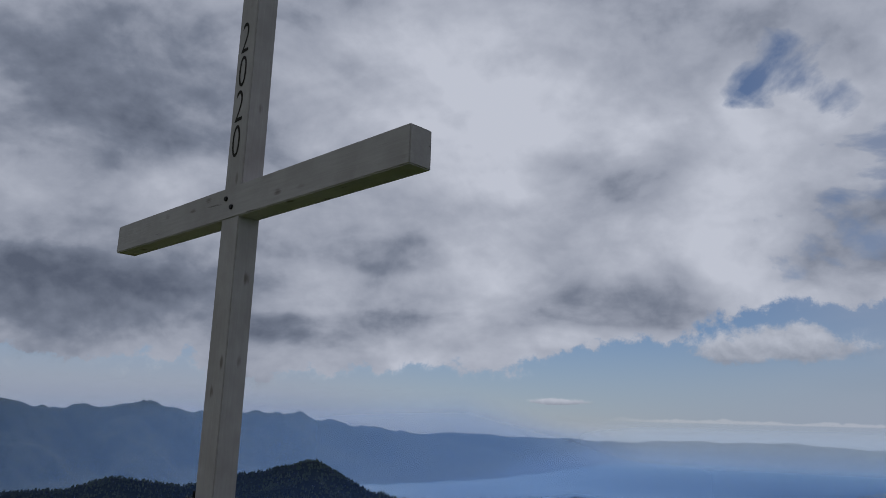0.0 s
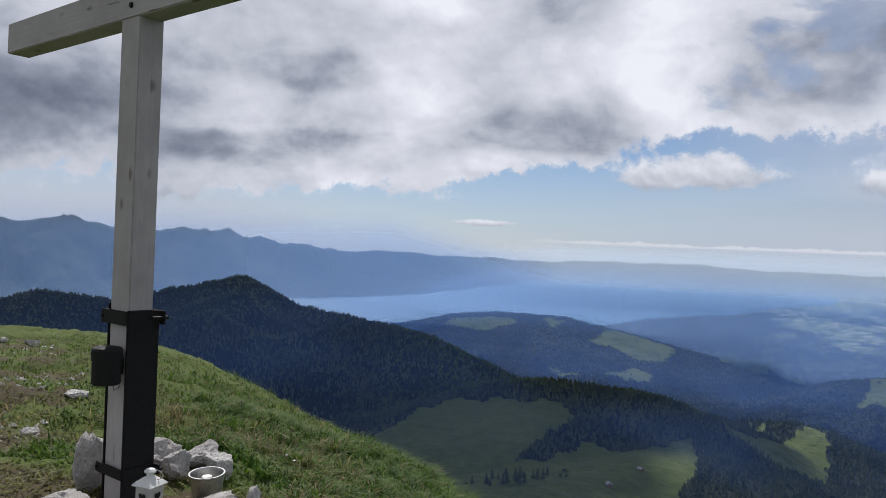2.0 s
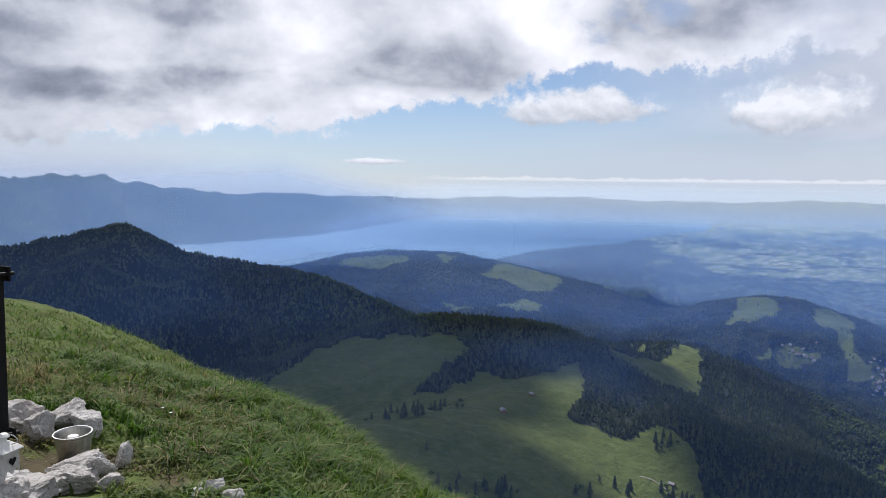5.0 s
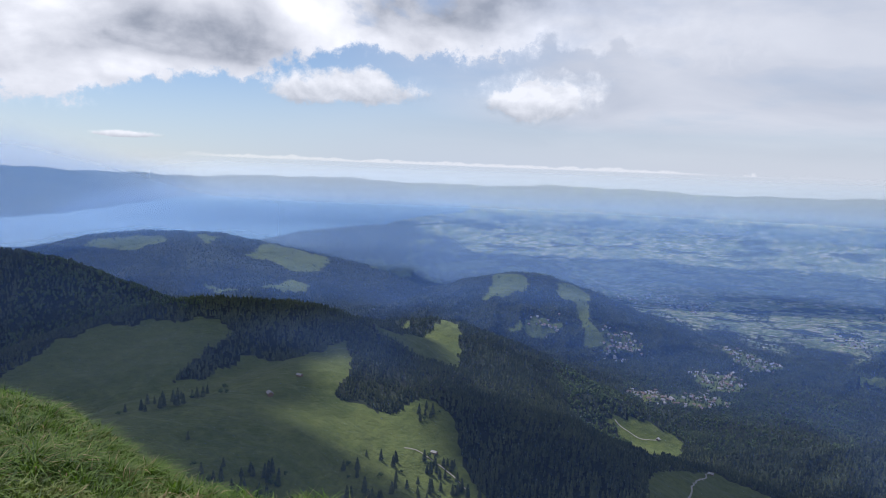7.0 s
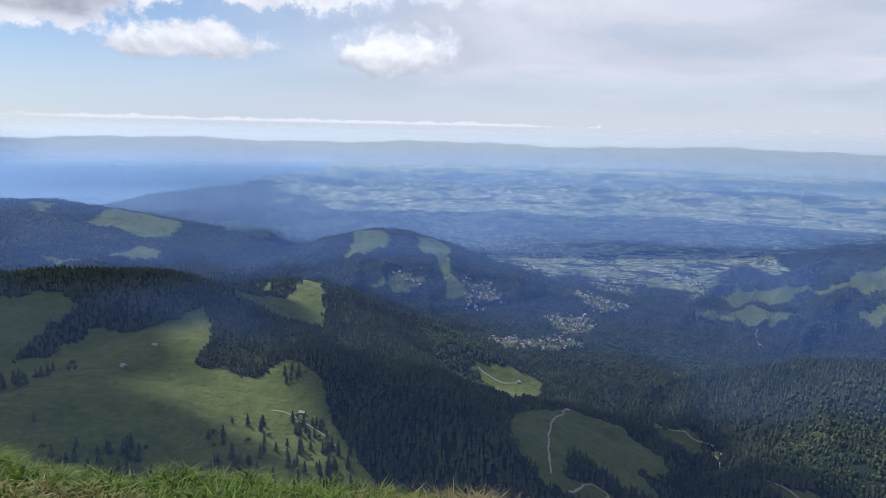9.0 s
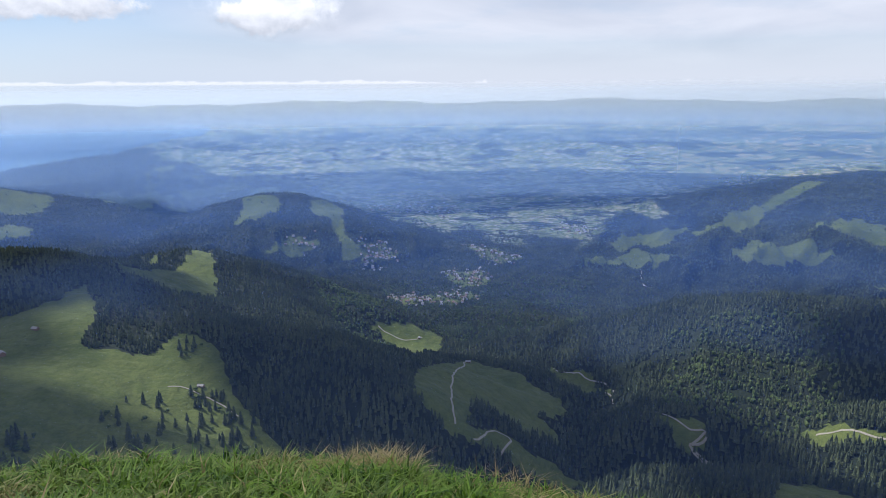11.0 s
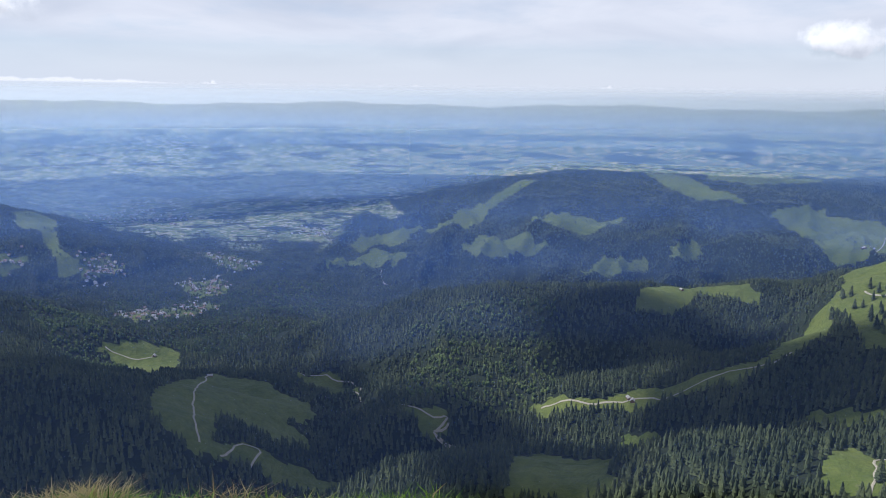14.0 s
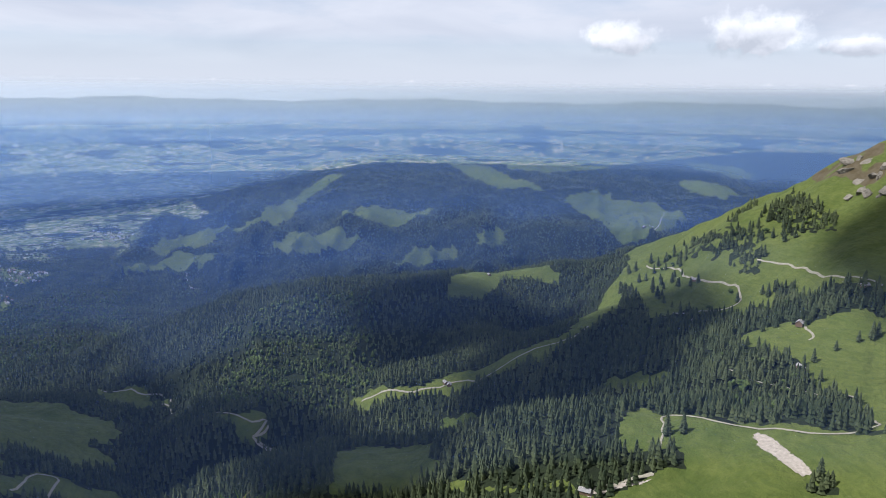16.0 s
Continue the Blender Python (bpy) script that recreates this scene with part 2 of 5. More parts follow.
# the range beyond the lake
ridge((-60, 4690, 1), (-34, 4690, 0.9), (-29.7, 4690, 0.8), (-26.3, 4690, 0.23), (-24.5, 4690, 0.68), (-23.2, 4690, 0.5), (-21.6, 4690, 0.9), (-20.4, 4690, 1.0), (-18.9, 4690, 0.5), (-14.8, 4690, 0.17),
      (-13.1, 4690, 0.5), (-11.8, 4690, 0.55), (-11.4, 4690, 0.2), (-10.2, 4690, 0.68), (-9.1, 4690, -0.05), (-8, 4690, 0.08), (-5.8, 4690, -0.34), (-2.8, 4690, -0.58), (-2, 4690, -0.85), (1.1, 4690, -1.22),
      (3.4, 4700, -1.75), (6.5, 4710, -2.15), (10.7, 4720, -2.66), (12, 4730, -3), slope=1.0, round_off=2)
FLOOR_R = (0, 300, 900, 1200, 1500, 2000, 2500, 3000, 3500, 4000, 4300, 4500, 4700, 4785, 4840, 4900)
FLOOR_Z = (-760, -690, -615, -608, -612, -625, -640, -630, -555, -420, -330, -255, -213, -203, -68, -76)
EDGE_A = (-180, -60, -40, -23, -18, -12.5, -5, -1.5, 3, 6.6, 8.6, 13, 17, 21, 27, 34, 45, 54, 66, 90, 130, 180)
EDGE_E = (7.5, 6.8, 6.5, 6.8, 7.3, 8.8, 12.6, 14.3, 16.2, 17.5, 19.3, 22.3, 24.0, 24.9, 25.5, 26.3, 27.6, 29.3, 29.9, 30.4, 26, 7.5)


def wave(x, y, size, seed, octaves=3):
    """Smooth rolling noise on arrays, about -1 to 1."""
    rng = np.random.RandomState(seed)
    total = np.zeros_like(x)
    for o in range(octaves):
        s = size / 1.9 ** o
        for _ in range(5):
            a, ph = rng.uniform(0, 2 * math.pi), rng.uniform(0, 6.3)
            total += np.sin((x * math.cos(a) + y * math.sin(a)) * 2 * math.pi / s / rng.uniform(0.75, 1.3) + ph) * 0.42 / 1.8 ** o
    return np.tanh(total * 0.8)


def summit(x, y):
    """The grassy summit: it curves away on all sides, gently towards the cross, steeply over the valley."""
    r, a = np.hypot(x, y), np.degrees(np.arctan2(x, y))
    fine = np.linspace(-180, 180, 721)
    edge = np.interp(fine, EDGE_A, EDGE_E)
    edge = np.convolve(np.pad(edge, 3, mode="wrap"), np.ones(7) / 7, "valid")
    t = np.tan(np.radians(np.interp(a, fine, edge)))
    big = 3.2 / t ** 2
    z = np.where(r < 0.8 * big, -r ** 2 / (2 * big), -0.32 * big - 0.8 * (r - 0.8 * big))
    z = z - 0.10 * np.exp(-((x + 0.93) ** 2 + (y - 5.08) ** 2) / 0.11)
    return z + np.clip(r / 8, 0.15, 1.0) * (wave(x, y, 2.7, 5) * 0.085 + (0.5 - np.abs(wave(x, y, 0.95, 6, 2))) * 0.13)


def height(x, y):
    """The height of the land at x, y."""
    x, y = np.asarray(x, float), np.asarray(y, float)
    r = np.hypot(x, y)
    rough = np.clip((4300 - r) / 800, 0, 1)
    z = np.interp(r, FLOOR_R, FLOOR_Z) + np.clip((3200 - r) / 600, 0.1 * rough, 1) * (wave(x, y, 700, 11) * 16 + wave(x, y, 190, 12) * 5)
    a = np.degrees(np.arctan2(x, y))
    z += np.clip((r - 4795) / 40, 0, 1) * 9 * (np.sin(a * 0.31 + 1) + 0.5 * np.sin(a * 0.83) + 0.35 * np.sin(a * 2.1))
    total = np.exp(np.clip((z + 700) / 14, -60, 60))
    bend = 0.2 * wave(x, y, 420, 21, 2)
    grain = rough * wave(x, y, 95, 31) * 2.6
    rib = np.abs(wave(x, y, 330, 35, 3)) * 2 - 0.8
    jag = (0.45 - np.abs(wave(x, y, 210, 33, 4))) * 24
    for pts, slope, soft, gullies in RIDGES:
        best = np.full(x.shape, -2000.0)
        for (ax, ay, az), (bx, by, bz) in zip(pts, pts[1:]):
            dx, dy = bx - ax, by - ay
            s = np.clip(((x - ax) * dx + (y - ay) * dy) / (dx * dx + dy * dy), 0, 1)
            d = np.hypot(x - ax - s * dx, y - ay - s * dy)
            d = d * (1 + bend * np.clip(d / 150, 0, 1) + gullies * rib * np.clip(d / 200 - 0.15, 0, 1))
            best = np.maximum(best, az + s * (bz - az) - slope * (np.sqrt(d * d + soft * soft) - soft))
        best = best + grain + (jag if soft == 2 else 0)
        total += np.exp(np.clip((best + 700) / 14, -60, 60))
    z = np.log(total) * 14 - 700
    # the side valley under the long meadow strip
    bed = np.interp(a, (72, 98, 106), (930, 880, 900))
    z -= np.interp(a, (72, 84, 97, 106), (0, 75, 70, 0)) * np.exp(-((r - bed) / 88) ** 2)
    blend = np.clip((r - 250) / 300, 0, 1)
    near = summit(x, y)
    return np.where(r < 250, near, np.maximum(near, z * blend + (1 - blend) * near))

# ---- materials ----
def material(name, roughness=0.9):
    mat = bpy.data.materials.new(name)
    mat.use_nodes = True
    n = Nodes(mat.node_tree)
    bsdf = n.add("ShaderNodeBsdfPrincipled")
    bsdf.inputs["Roughness"].default_value = roughness
    bsdf.inputs["Specular IOR Level"].default_value = 0.25
    out = n.add("ShaderNodeOutputMaterial")
    n.link(bsdf.outputs[0], out.inputs[0])
    return mat, n, bsdf


def bump(n, bsdf, heights, strength, distance):
    node = n.add("ShaderNodeBump")
    n.link(heights, node.inputs["Height"])
    node.inputs["Strength"].default_value, node.inputs["Distance"].default_value = strength, distance
    n.link(node.outputs[0], bsdf.inputs["Normal"])


def place_of(n):
    return n.add("ShaderNodeNewGeometry").outputs["Position"]


def two_tone(name, a, b, scale, roughness=0.9, fine=None, relief=0.0, depth=0.01, own=False):
    """A material of two colours mixed by coarse and fine noise, with relief. own: noise fixed to the object."""
    mat, n, bsdf = material(name, roughness)
    at = n.add("ShaderNodeTexCoord").outputs["Object"] if own else place_of(n)
    coarse = n.noise(at, scale, 5, 0.6)
    small = n.noise(at, fine or scale * 7, 5, 0.65)
    f = n.math("ADD", n.math("MULTIPLY", coarse, 0.6), n.math("MULTIPLY", small, 0.4))
    n.link(n.mix(n.ramp(f, (0.36, 0.0), (0.64, 1.0)), a, b), bsdf.inputs["Base Color"])
    if relief:
        bump(n, bsdf, small, relief, depth)
    return mat


def land_material():
    """Turf, woodland floor with the trees' shade in its colour, bare limestone and worn earth, by the land cover stored
    on the mesh.
    """
    mat, n, bsdf = material("land", 0.95)
    at = place_of(n)
    cover = n.add("ShaderNodeAttribute", attribute_name="cover")
    part = n.add("ShaderNodeSeparateColor")
    n.link(cover.outputs["Color"], part.inputs[0])
    meadow, earth, field = part.outputs
    wide, mid, fine = n.noise(at, 0.006, 5, 0.6), n.noise(at, 0.05, 5, 0.6), n.noise(at, 5.0, 6, 0.7)
    turf = n.mix(n.ramp(wide, (0.35, 0.0), (0.65, 1.0)), (0.070, 0.098, 0.019), (0.124, 0.150, 0.034))
    turf = n.mix(n.math("MULTIPLY", n.ramp(mid, (0.42, 0.0), (0.68, 1.0)), 0.75), turf, (0.130, 0.152, 0.038))
    streak = n.noise(n.vec("MULTIPLY", at, (0.05, 0.05, 0.35)), 1.0, 5, 0.65, 1.0)
    turf = n.mix(n.math("MULTIPLY", n.ramp(streak, (0.44, 0.0), (0.62, 1.0)), 0.38), turf, (0.034, 0.058, 0.014))
    turf = n.mix(n.ramp(n.noise(at, 0.09, 4, 0.7), (0.66, 0.0), (0.74, 0.5)), turf, (0.17, 0.165, 0.10))
    turf = n.mix(n.math("MULTIPLY", n.ramp(fine, (0.36, 0.0), (0.62, 1.0)), 0.6), turf, (0.032, 0.050, 0.011))
    # woodland floor near black: shade between the trees put into its colour
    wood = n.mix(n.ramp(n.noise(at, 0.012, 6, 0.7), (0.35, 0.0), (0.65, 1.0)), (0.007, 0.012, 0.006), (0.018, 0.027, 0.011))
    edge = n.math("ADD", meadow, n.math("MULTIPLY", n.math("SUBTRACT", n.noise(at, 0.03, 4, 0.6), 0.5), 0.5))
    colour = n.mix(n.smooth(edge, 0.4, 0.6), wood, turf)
    # fields, hedges and woods of the lowland
    uv = n.add("ShaderNodeUVMap", uv_map="plan").outputs[0]
    bend = n.noise(uv, 0.25, 3, 0.5)
    swing = n.add("ShaderNodeCombineXYZ")
    n.link(n.math("MULTIPLY", bend, 0.25), swing.inputs[0])
    n.link(n.math("MULTIPLY", bend, 0.25), swing.inputs[1])
    plan = n.vec("ADD", uv, swing.outputs[0])
    cells = n.add("ShaderNodeTexVoronoi", feature="F1", distance="CHEBYCHEV")
    n.link(plan, cells.inputs["Vector"])
    cells.inputs["Scale"].default_value = 2.5
    pick = n.add("ShaderNodeSeparateColor")
    n.link(cells.outputs["Color"], pick.inputs[0])
    tones = n.ramp(pick.outputs[0], (0.0, (0.070, 0.105, 0.036)), (0.4, (0.115, 0.152, 0.056)), (0.62, (0.175, 0.20, 0.082)), (0.82, (0.25, 0.24, 0.125)), (1.0, (0.36, 0.33, 0.21)))
    copse = n.noise(n.vec("MULTIPLY", uv, (0.22, 0.5, 1)), 1.0, 9, 0.66)
    hedge = n.noise(n.vec("MULTIPLY", uv, (1.6, 3.2, 1)), 1.0, 6, 0.7)
    tones = n.mix(n.ramp(hedge, (0.565, 0.0), (0.60, 0.85)), tones, (0.032, 0.050, 0.024))
    tones = n.mix(n.ramp(copse, (0.535, 0.0), (0.55, 1.0)), tones, (0.022, 0.036, 0.018))
    colour = n.mix(field, colour, tones)
    soil = n.mix(n.ramp(n.noise(at, 0.06, 6, 0.7), (0.35, 0.0), (0.65, 1.0)), n.mix(fine, (0.036, 0.028, 0.013), (0.090, 0.070, 0.034)), n.mix(fine, (0.060, 0.050, 0.030), (0.135, 0.115, 0.078)))
    colour = n.mix(n.smooth(n.math("ADD", earth, n.math("MULTIPLY", n.math("SUBTRACT", fine, 0.5), 0.7)), 0.4, 0.65), colour, soil)
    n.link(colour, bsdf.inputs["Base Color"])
    bump(n, bsdf, n.math("ADD", n.math("MULTIPLY", fine, 0.05), n.math("MULTIPLY", n.math("MULTIPLY", n.noise(at, 0.028, 5, 0.62), n.math("SUBTRACT", 1.0, field)), 13.0)), 0.8, 1.0)
    return mat


def tree_material(name, dark, pale, rough=0.85):
    mat, n, bsdf = material(name, rough)
    geo = n.add("ShaderNodeNewGeometry")
    info = n.add("ShaderNodeObjectInfo")
    lot = n.math("FRACT", n.math("ADD", geo.outputs["Random Per Island"], info.outputs["Random"]))
    patch = n.noise(geo.outputs["Position"], 0.011, 4, 0.6)
    needle = n.noise(geo.outputs["Position"], 1.1, 4, 0.7)
    f = n.math("ADD", n.math("MULTIPLY", lot, 0.45), n.math("MULTIPLY", n.ramp(patch, (0.4, 0.0), (0.62, 1.0)), 0.55))
    colour = n.mix(f, dark, pale)
    colour = n.mix(n.math("MULTIPLY", n.ramp(needle, (0.4, 0.0), (0.7, 1.0)), 0.5), colour, tuple(c * 0.5 for c in dark))
    n.link(colour, bsdf.inputs["Base Color"])
    return mat


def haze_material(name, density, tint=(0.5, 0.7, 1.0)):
    """Tinted see-through sheet that stands in for haze: lets most light through and scatters a little of the daylight
    that falls on either side of it.
    """
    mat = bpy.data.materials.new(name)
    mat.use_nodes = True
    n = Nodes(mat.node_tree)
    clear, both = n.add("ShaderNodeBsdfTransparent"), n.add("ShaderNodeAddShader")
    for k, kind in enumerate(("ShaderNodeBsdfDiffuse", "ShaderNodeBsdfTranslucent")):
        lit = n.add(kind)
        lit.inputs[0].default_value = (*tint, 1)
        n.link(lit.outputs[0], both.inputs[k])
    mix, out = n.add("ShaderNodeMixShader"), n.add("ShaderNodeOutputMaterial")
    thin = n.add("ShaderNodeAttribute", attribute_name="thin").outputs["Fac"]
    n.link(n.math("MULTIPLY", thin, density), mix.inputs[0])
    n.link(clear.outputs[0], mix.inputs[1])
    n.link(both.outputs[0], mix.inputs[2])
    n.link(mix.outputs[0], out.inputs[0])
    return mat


LAND = land_material()
SPRUCE = tree_material("spruce_needles", (0.027, 0.043, 0.021), (0.100, 0.122, 0.052))
LEAFY = tree_material("broad_leaves", (0.040, 0.068, 0.020), (0.090, 0.125, 0.036))
BARK = two_tone("bark", (0.06, 0.045, 0.035), (0.12, 0.10, 0.08), 6)

# ---- land cover, by bearing and range from the summit ----
MEADOW = []
MEADOW.append(((0.4, 1464), (3.0, 1544), (6.7, 1596), (15.3, 1560), (17.1, 1476), (21.5, 1396), (24.7, 1512), (25.2, 1328), (24.0, 1224), (27.1, 1196), (31.6, 1272), (33.4, 1232), (33.9, 1144), (37.6, 992), (29.1, 832), (9.6, 820), (0.8, 952), (2.3, 1200)))
MEADOW.append(((26.9, 1632), (29.0, 1640), (32.0, 1915), (33.3, 1892), (33.6, 1596), (30.7, 1496), (29.0, 1580), (27.4, 1588)))
MEADOW.append(((26.7, 1655), (29.4, 1930), (29.7, 1888), (27.2, 1636)))
MEADOW.append(((44.2, 1708), (46.2, 1728), (50.5, 1760), (50.7, 1696), (48.6, 1300), (45.8, 1696)))
MEADOW.append(((48.1, 1100), (49.4, 1192), (52.8, 1424), (55.7, 1380), (59.3, 1298), (61.0, 1210), (58.3, 1168), (60.7, 1116), (57.4, 1072), (53.3, 1108), (52.8, 996), (55.6, 1016), (57.4, 1012), (63.5, 1016), (61.1, 956), (55.5, 960), (51.0, 944), (48.5, 1008)))
MEADOW.append(((59.5, 1514), (62.5, 1452), (64.3, 1265), (62.0, 1350), (59.7, 1404)))
MEADOW.append(((18.9, 3408), (23.4, 3333), (22.6, 3218), (20.6, 3152), (19.1, 3239), (17.0, 3263)))
MEADOW.append(((18.2, 2938), (20.2, 3064), (21.8, 3024), (21.6, 2958), (19.8, 2936)))
MEADOW.append(((6.8, 3440), (11.3, 3399), (11.7, 3332), (9.2, 3300), (6.1, 3375)))
MEADOW.append(((13.5, 3424), (15.4, 3408), (14.3, 3326)))
MEADOW.append(((13.2, 3033), (15.4, 2949), (18.6, 2890), (15.4, 2929)))
MEADOW.append(((35.8, 3112), (38.5, 3048), (38.4, 2957), (36.4, 2901), (34.8, 2940), (35.7, 2998)))
MEADOW.append(((40.6, 3039), (41.7, 3104), (43.3, 3050), (42.0, 2928), (40.9, 2938)))
MEADOW.append(((41.9, 3005), (43.1, 3035), (43.3, 2761), (44.4, 2730), (44.2, 2693), (43.1, 2701), (42.7, 2829), (42.2, 2885)))
MEADOW.append(((36.5, 2678), (39.0, 2796), (41.5, 2769), (40.8, 2729), (38.7, 2734)))
MEADOW.append(((25.1, 3645), (27.6, 3604), (31.1, 3515), (29.4, 3441), (26.4, 3319)))
MEADOW.append(((31.5, 3641), (35.8, 3651), (34.5, 3573), (31.9, 3594)))
MEADOW.append(((35.3, 4154), (37.4, 4242), (37.0, 4156)))
MEADOW.append(((63.5, 3011), (66.2, 3101), (68.3, 3062), (67.9, 2986), (65.3, 2858)))
MEADOW.append(((61.6, 2640), (64.4, 2848), (69.0, 2831), (67.9, 2597), (65.3, 2689)))
MEADOW.append(((67.9, 3064), (71.4, 3073), (74.3, 3246), (76.8, 3434), (77.8, 3369), (74.8, 3177), (71.8, 2876), (68.8, 3057)))
MEADOW.append(((57.7, 3211), (60.1, 3258), (63.3, 3045), (60.9, 3130), (58.3, 3127)))
MEADOW.append(((72.3, 2708), (74.0, 2787), (76.6, 2799), (79.2, 2696), (77.1, 2705), (73.6, 2644)))
MEADOW.append(((77.0, 2857), (79.9, 2998), (85.0, 2958), (82.8, 2900), (79.9, 2840)))
MEADOW.append(((81.5, 2430), (83.4, 2625), (86.2, 2689), (86.5, 2653), (84.3, 2501)))
MEADOW.append(((87.8, 2617), (89.2, 2792), (90.0, 2850), (89.3, 2687)))
MEADOW.append(((85.3, 3520), (88.0, 3507), (92.2, 3237), (93.1, 3189), (90.4, 3166), (87.7, 3288)))
MEADOW.append(((88.0, 4088), (97.4, 4088), (97.5, 3527), (93.1, 3427), (90.2, 3439)))
MEADOW.append(((94.4, 3157), (96.7, 3226), (97.9, 3262), (98.1, 3025), (96.6, 3057), (95.1, 3083)))
MEADOW.append(((94.9, 3171), (97.0, 3251), (101.1, 3173), (102.8, 3074), (103.5, 3001), (100.9, 2845), (98.9, 2821), (97.6, 2870), (95.8, 3094)))
MEADOW.append(((102.6, 3447), (104.2, 3489), (107.0, 3344), (105.8, 3261), (103.8, 3324)))
MEADOW.append(((101.7, 3966), (104.8, 3895), (107.8, 3705), (106.4, 3665), (103.7, 3586)))
MEADOW.append(((87.9, 2666), (89.7, 2858), (90.1, 2779), (89.0, 2634), (88.2, 2608)))
MEADOW.append(((56.8, 3516), (59.1, 3419), (61.5, 3519), (60.7, 3410), (57.9, 3388)))
MEADOW.append(((85.5, 1551), (86.0, 1582), (90.4, 1835), (93.4, 1745), (94.0, 1705), (94.6, 1711), (94.4, 1650), (90.4, 1659), (88.3, 1516), (85.8, 1490)))
MEADOW.append(((77.7, 1152), (81.5, 1112), (86.1, 1139), (90.6, 1123), (93.2, 1136), (95.4, 1172), (97.5, 1396), (98.4, 1410), (99.3, 1325), (99.6, 1371), (99.0, 1252), (96.7, 1177), (95.2, 1143), (93.3, 1059), (88.8, 1080), (84.3, 1096), (78.8, 1102)))
MEADOW.append(((96.7, 978), (98.6, 991), (102.8, 950), (103.1, 930), (99.6, 954)))
MEADOW.append(((85.2, 1021), (88.9, 985), (88.6, 945), (85.7, 992)))
MEADOW.append(((59.2, 1519), (61.8, 1455), (64.3, 1285), (64.1, 1264), (62.1, 1343), (60.0, 1402)))
MEADOW.append(((65.9, 1174), (68.2, 1127), (71.5, 1123), (71.6, 1107), (70.5, 1085), (69.0, 1088)))
MEADOW.append(((76.4, 767), (79.2, 805), (84.6, 768), (84.9, 688), (81.5, 663), (76.4, 661)))
MEADOW.append(((99.5, 1372), (99.1, 1866), (102.9, 1904), (106.0, 1783), (111.1, 1644), (112.7, 1644), (115.2, 1602), (127.0, 1700), (127.0, 1044), (116.6, 1044), (113.0, 1073), (112.0, 1056), (108.0, 1147), (107.7, 1109), (104.1, 1192), (101.3, 1203)))
MEADOW.append(((106.9, 964), (109.3, 1024), (112.2, 991), (116.6, 1031), (127.0, 1031), (127.0, 628), (117.7, 628), (127.0, 639), (116.8, 639), (115.9, 865), (113.4, 865), (112.1, 911), (109.4, 942)))
MEADOW.append(((99.5, 644), (100.9, 710), (102.7, 686), (106.0, 646), (109.2, 643), (117.7, 622), (127.0, 622), (118.2, 430), (85.8, 622), (86.2, 642), (89.5, 607), (96.5, 568), (100.9, 573), (104.5, 578), (104.1, 600), (102.4, 608), (99.7, 599)))
WOOD = []
WOOD.append(((11.9, 1356), (14.1, 1436), (17.1, 1532), (21.9, 1588), (23.2, 1400), (17.1, 1460), (14.1, 1356)))
WOOD.append(((103.5, 1455), (106.3, 1365), (108.5, 1270), (108.7, 1208), (107.8, 1214), (105.4, 1300), (103.8, 1361)))
WOOD.append(((109.0, 1365), (110.2, 1471), (111.7, 1350), (113.5, 1286), (113.7, 1229), (111.5, 1267), (109.3, 1308)))
WOOD.append(((106.7, 1348), (108.1, 1602), (107.7, 1650), (106.3, 1422)))
WOOD.append(((114.7, 1038), (116.5, 1060), (116.7, 1002), (115.1, 1019)))
WOOD.append(((113.3, 567), (115.5, 567), (115.5, 552), (113.7, 550)))
WOOD.append(((109.7, 1179), (110.8, 1154), (110.9, 1122), (109.8, 1154)))
WOOD.append(((108.9, 1032), (112.4, 1019), (112.3, 1080), (110.2, 1112), (108.4, 1093)))
TRACK = []
TRACK.append(((52.5, 1388), (51.4, 1140), (51.6, 972)))
TRACK.append(((53.2, 956), (54.6, 1004), (55.9, 1016), (56.1, 1000), (55.3, 960)))
TRACK.append(((59.5, 1514), (62.0, 1450), (63.9, 1411), (64.3, 1265)))
TRACK.append(((66.2, 1185), (69.4, 1113), (71.3, 1117), (70.3, 1089), (72.4, 1076)))
TRACK.append(((63.5, 1283), (64.1, 1279), (64.3, 1261)))
TRACK.append(((66.0, 1155), (66.7, 1142)))
TRACK.append(((71.3, 1117), (71.3, 1106), (70.3, 1091), (71.4, 1084), (72.6, 1075)))
TRACK.append(((78.8, 1125), (82.5, 1107), (86.1, 1116), (89.7, 1086), (91.9, 1106), (95.0, 1141), (96.7, 1181)))
TRACK.append(((96.5, 568), (98.3, 569), (100.5, 573), (102.6, 573)))
TRACK.append(((102.7, 608), (102.9, 632), (103.1, 679), (106.4, 641), (110.0, 634), (113.7, 623), (116.8, 639), (117.1, 677), (115.9, 862), (113.8, 860), (111.6, 864), (108.1, 876), (106.4, 922)))
TRACK.append(((100.8, 1395), (102.7, 1364), (103.7, 1307), (104.7, 1263), (107.1, 1206), (107.6, 1179), (107.2, 1168), (104.9, 1176), (102.9, 1201)))
TRACK.append(((112.3, 959), (112.6, 971), (111.6, 1003), (111.7, 1045), (112.3, 1064)))
TRACK.append(((108.4, 1232), (110.7, 1191), (113.6, 1091), (116.5, 1060)))
TRACK.append(((100.8, 2861), (101.6, 2938), (101.8, 3117)))
TRACK.append(((29.5, 1120), (31.9, 1112), (34.7, 1072)))
TRACK.append(((65.9, 2644), (66.0, 2557), (66.3, 2519), (66.8, 2513)))
TRACK.append(((45.6, 1718), (46.1, 1706), (47.8, 1693), (49.1, 1715)))
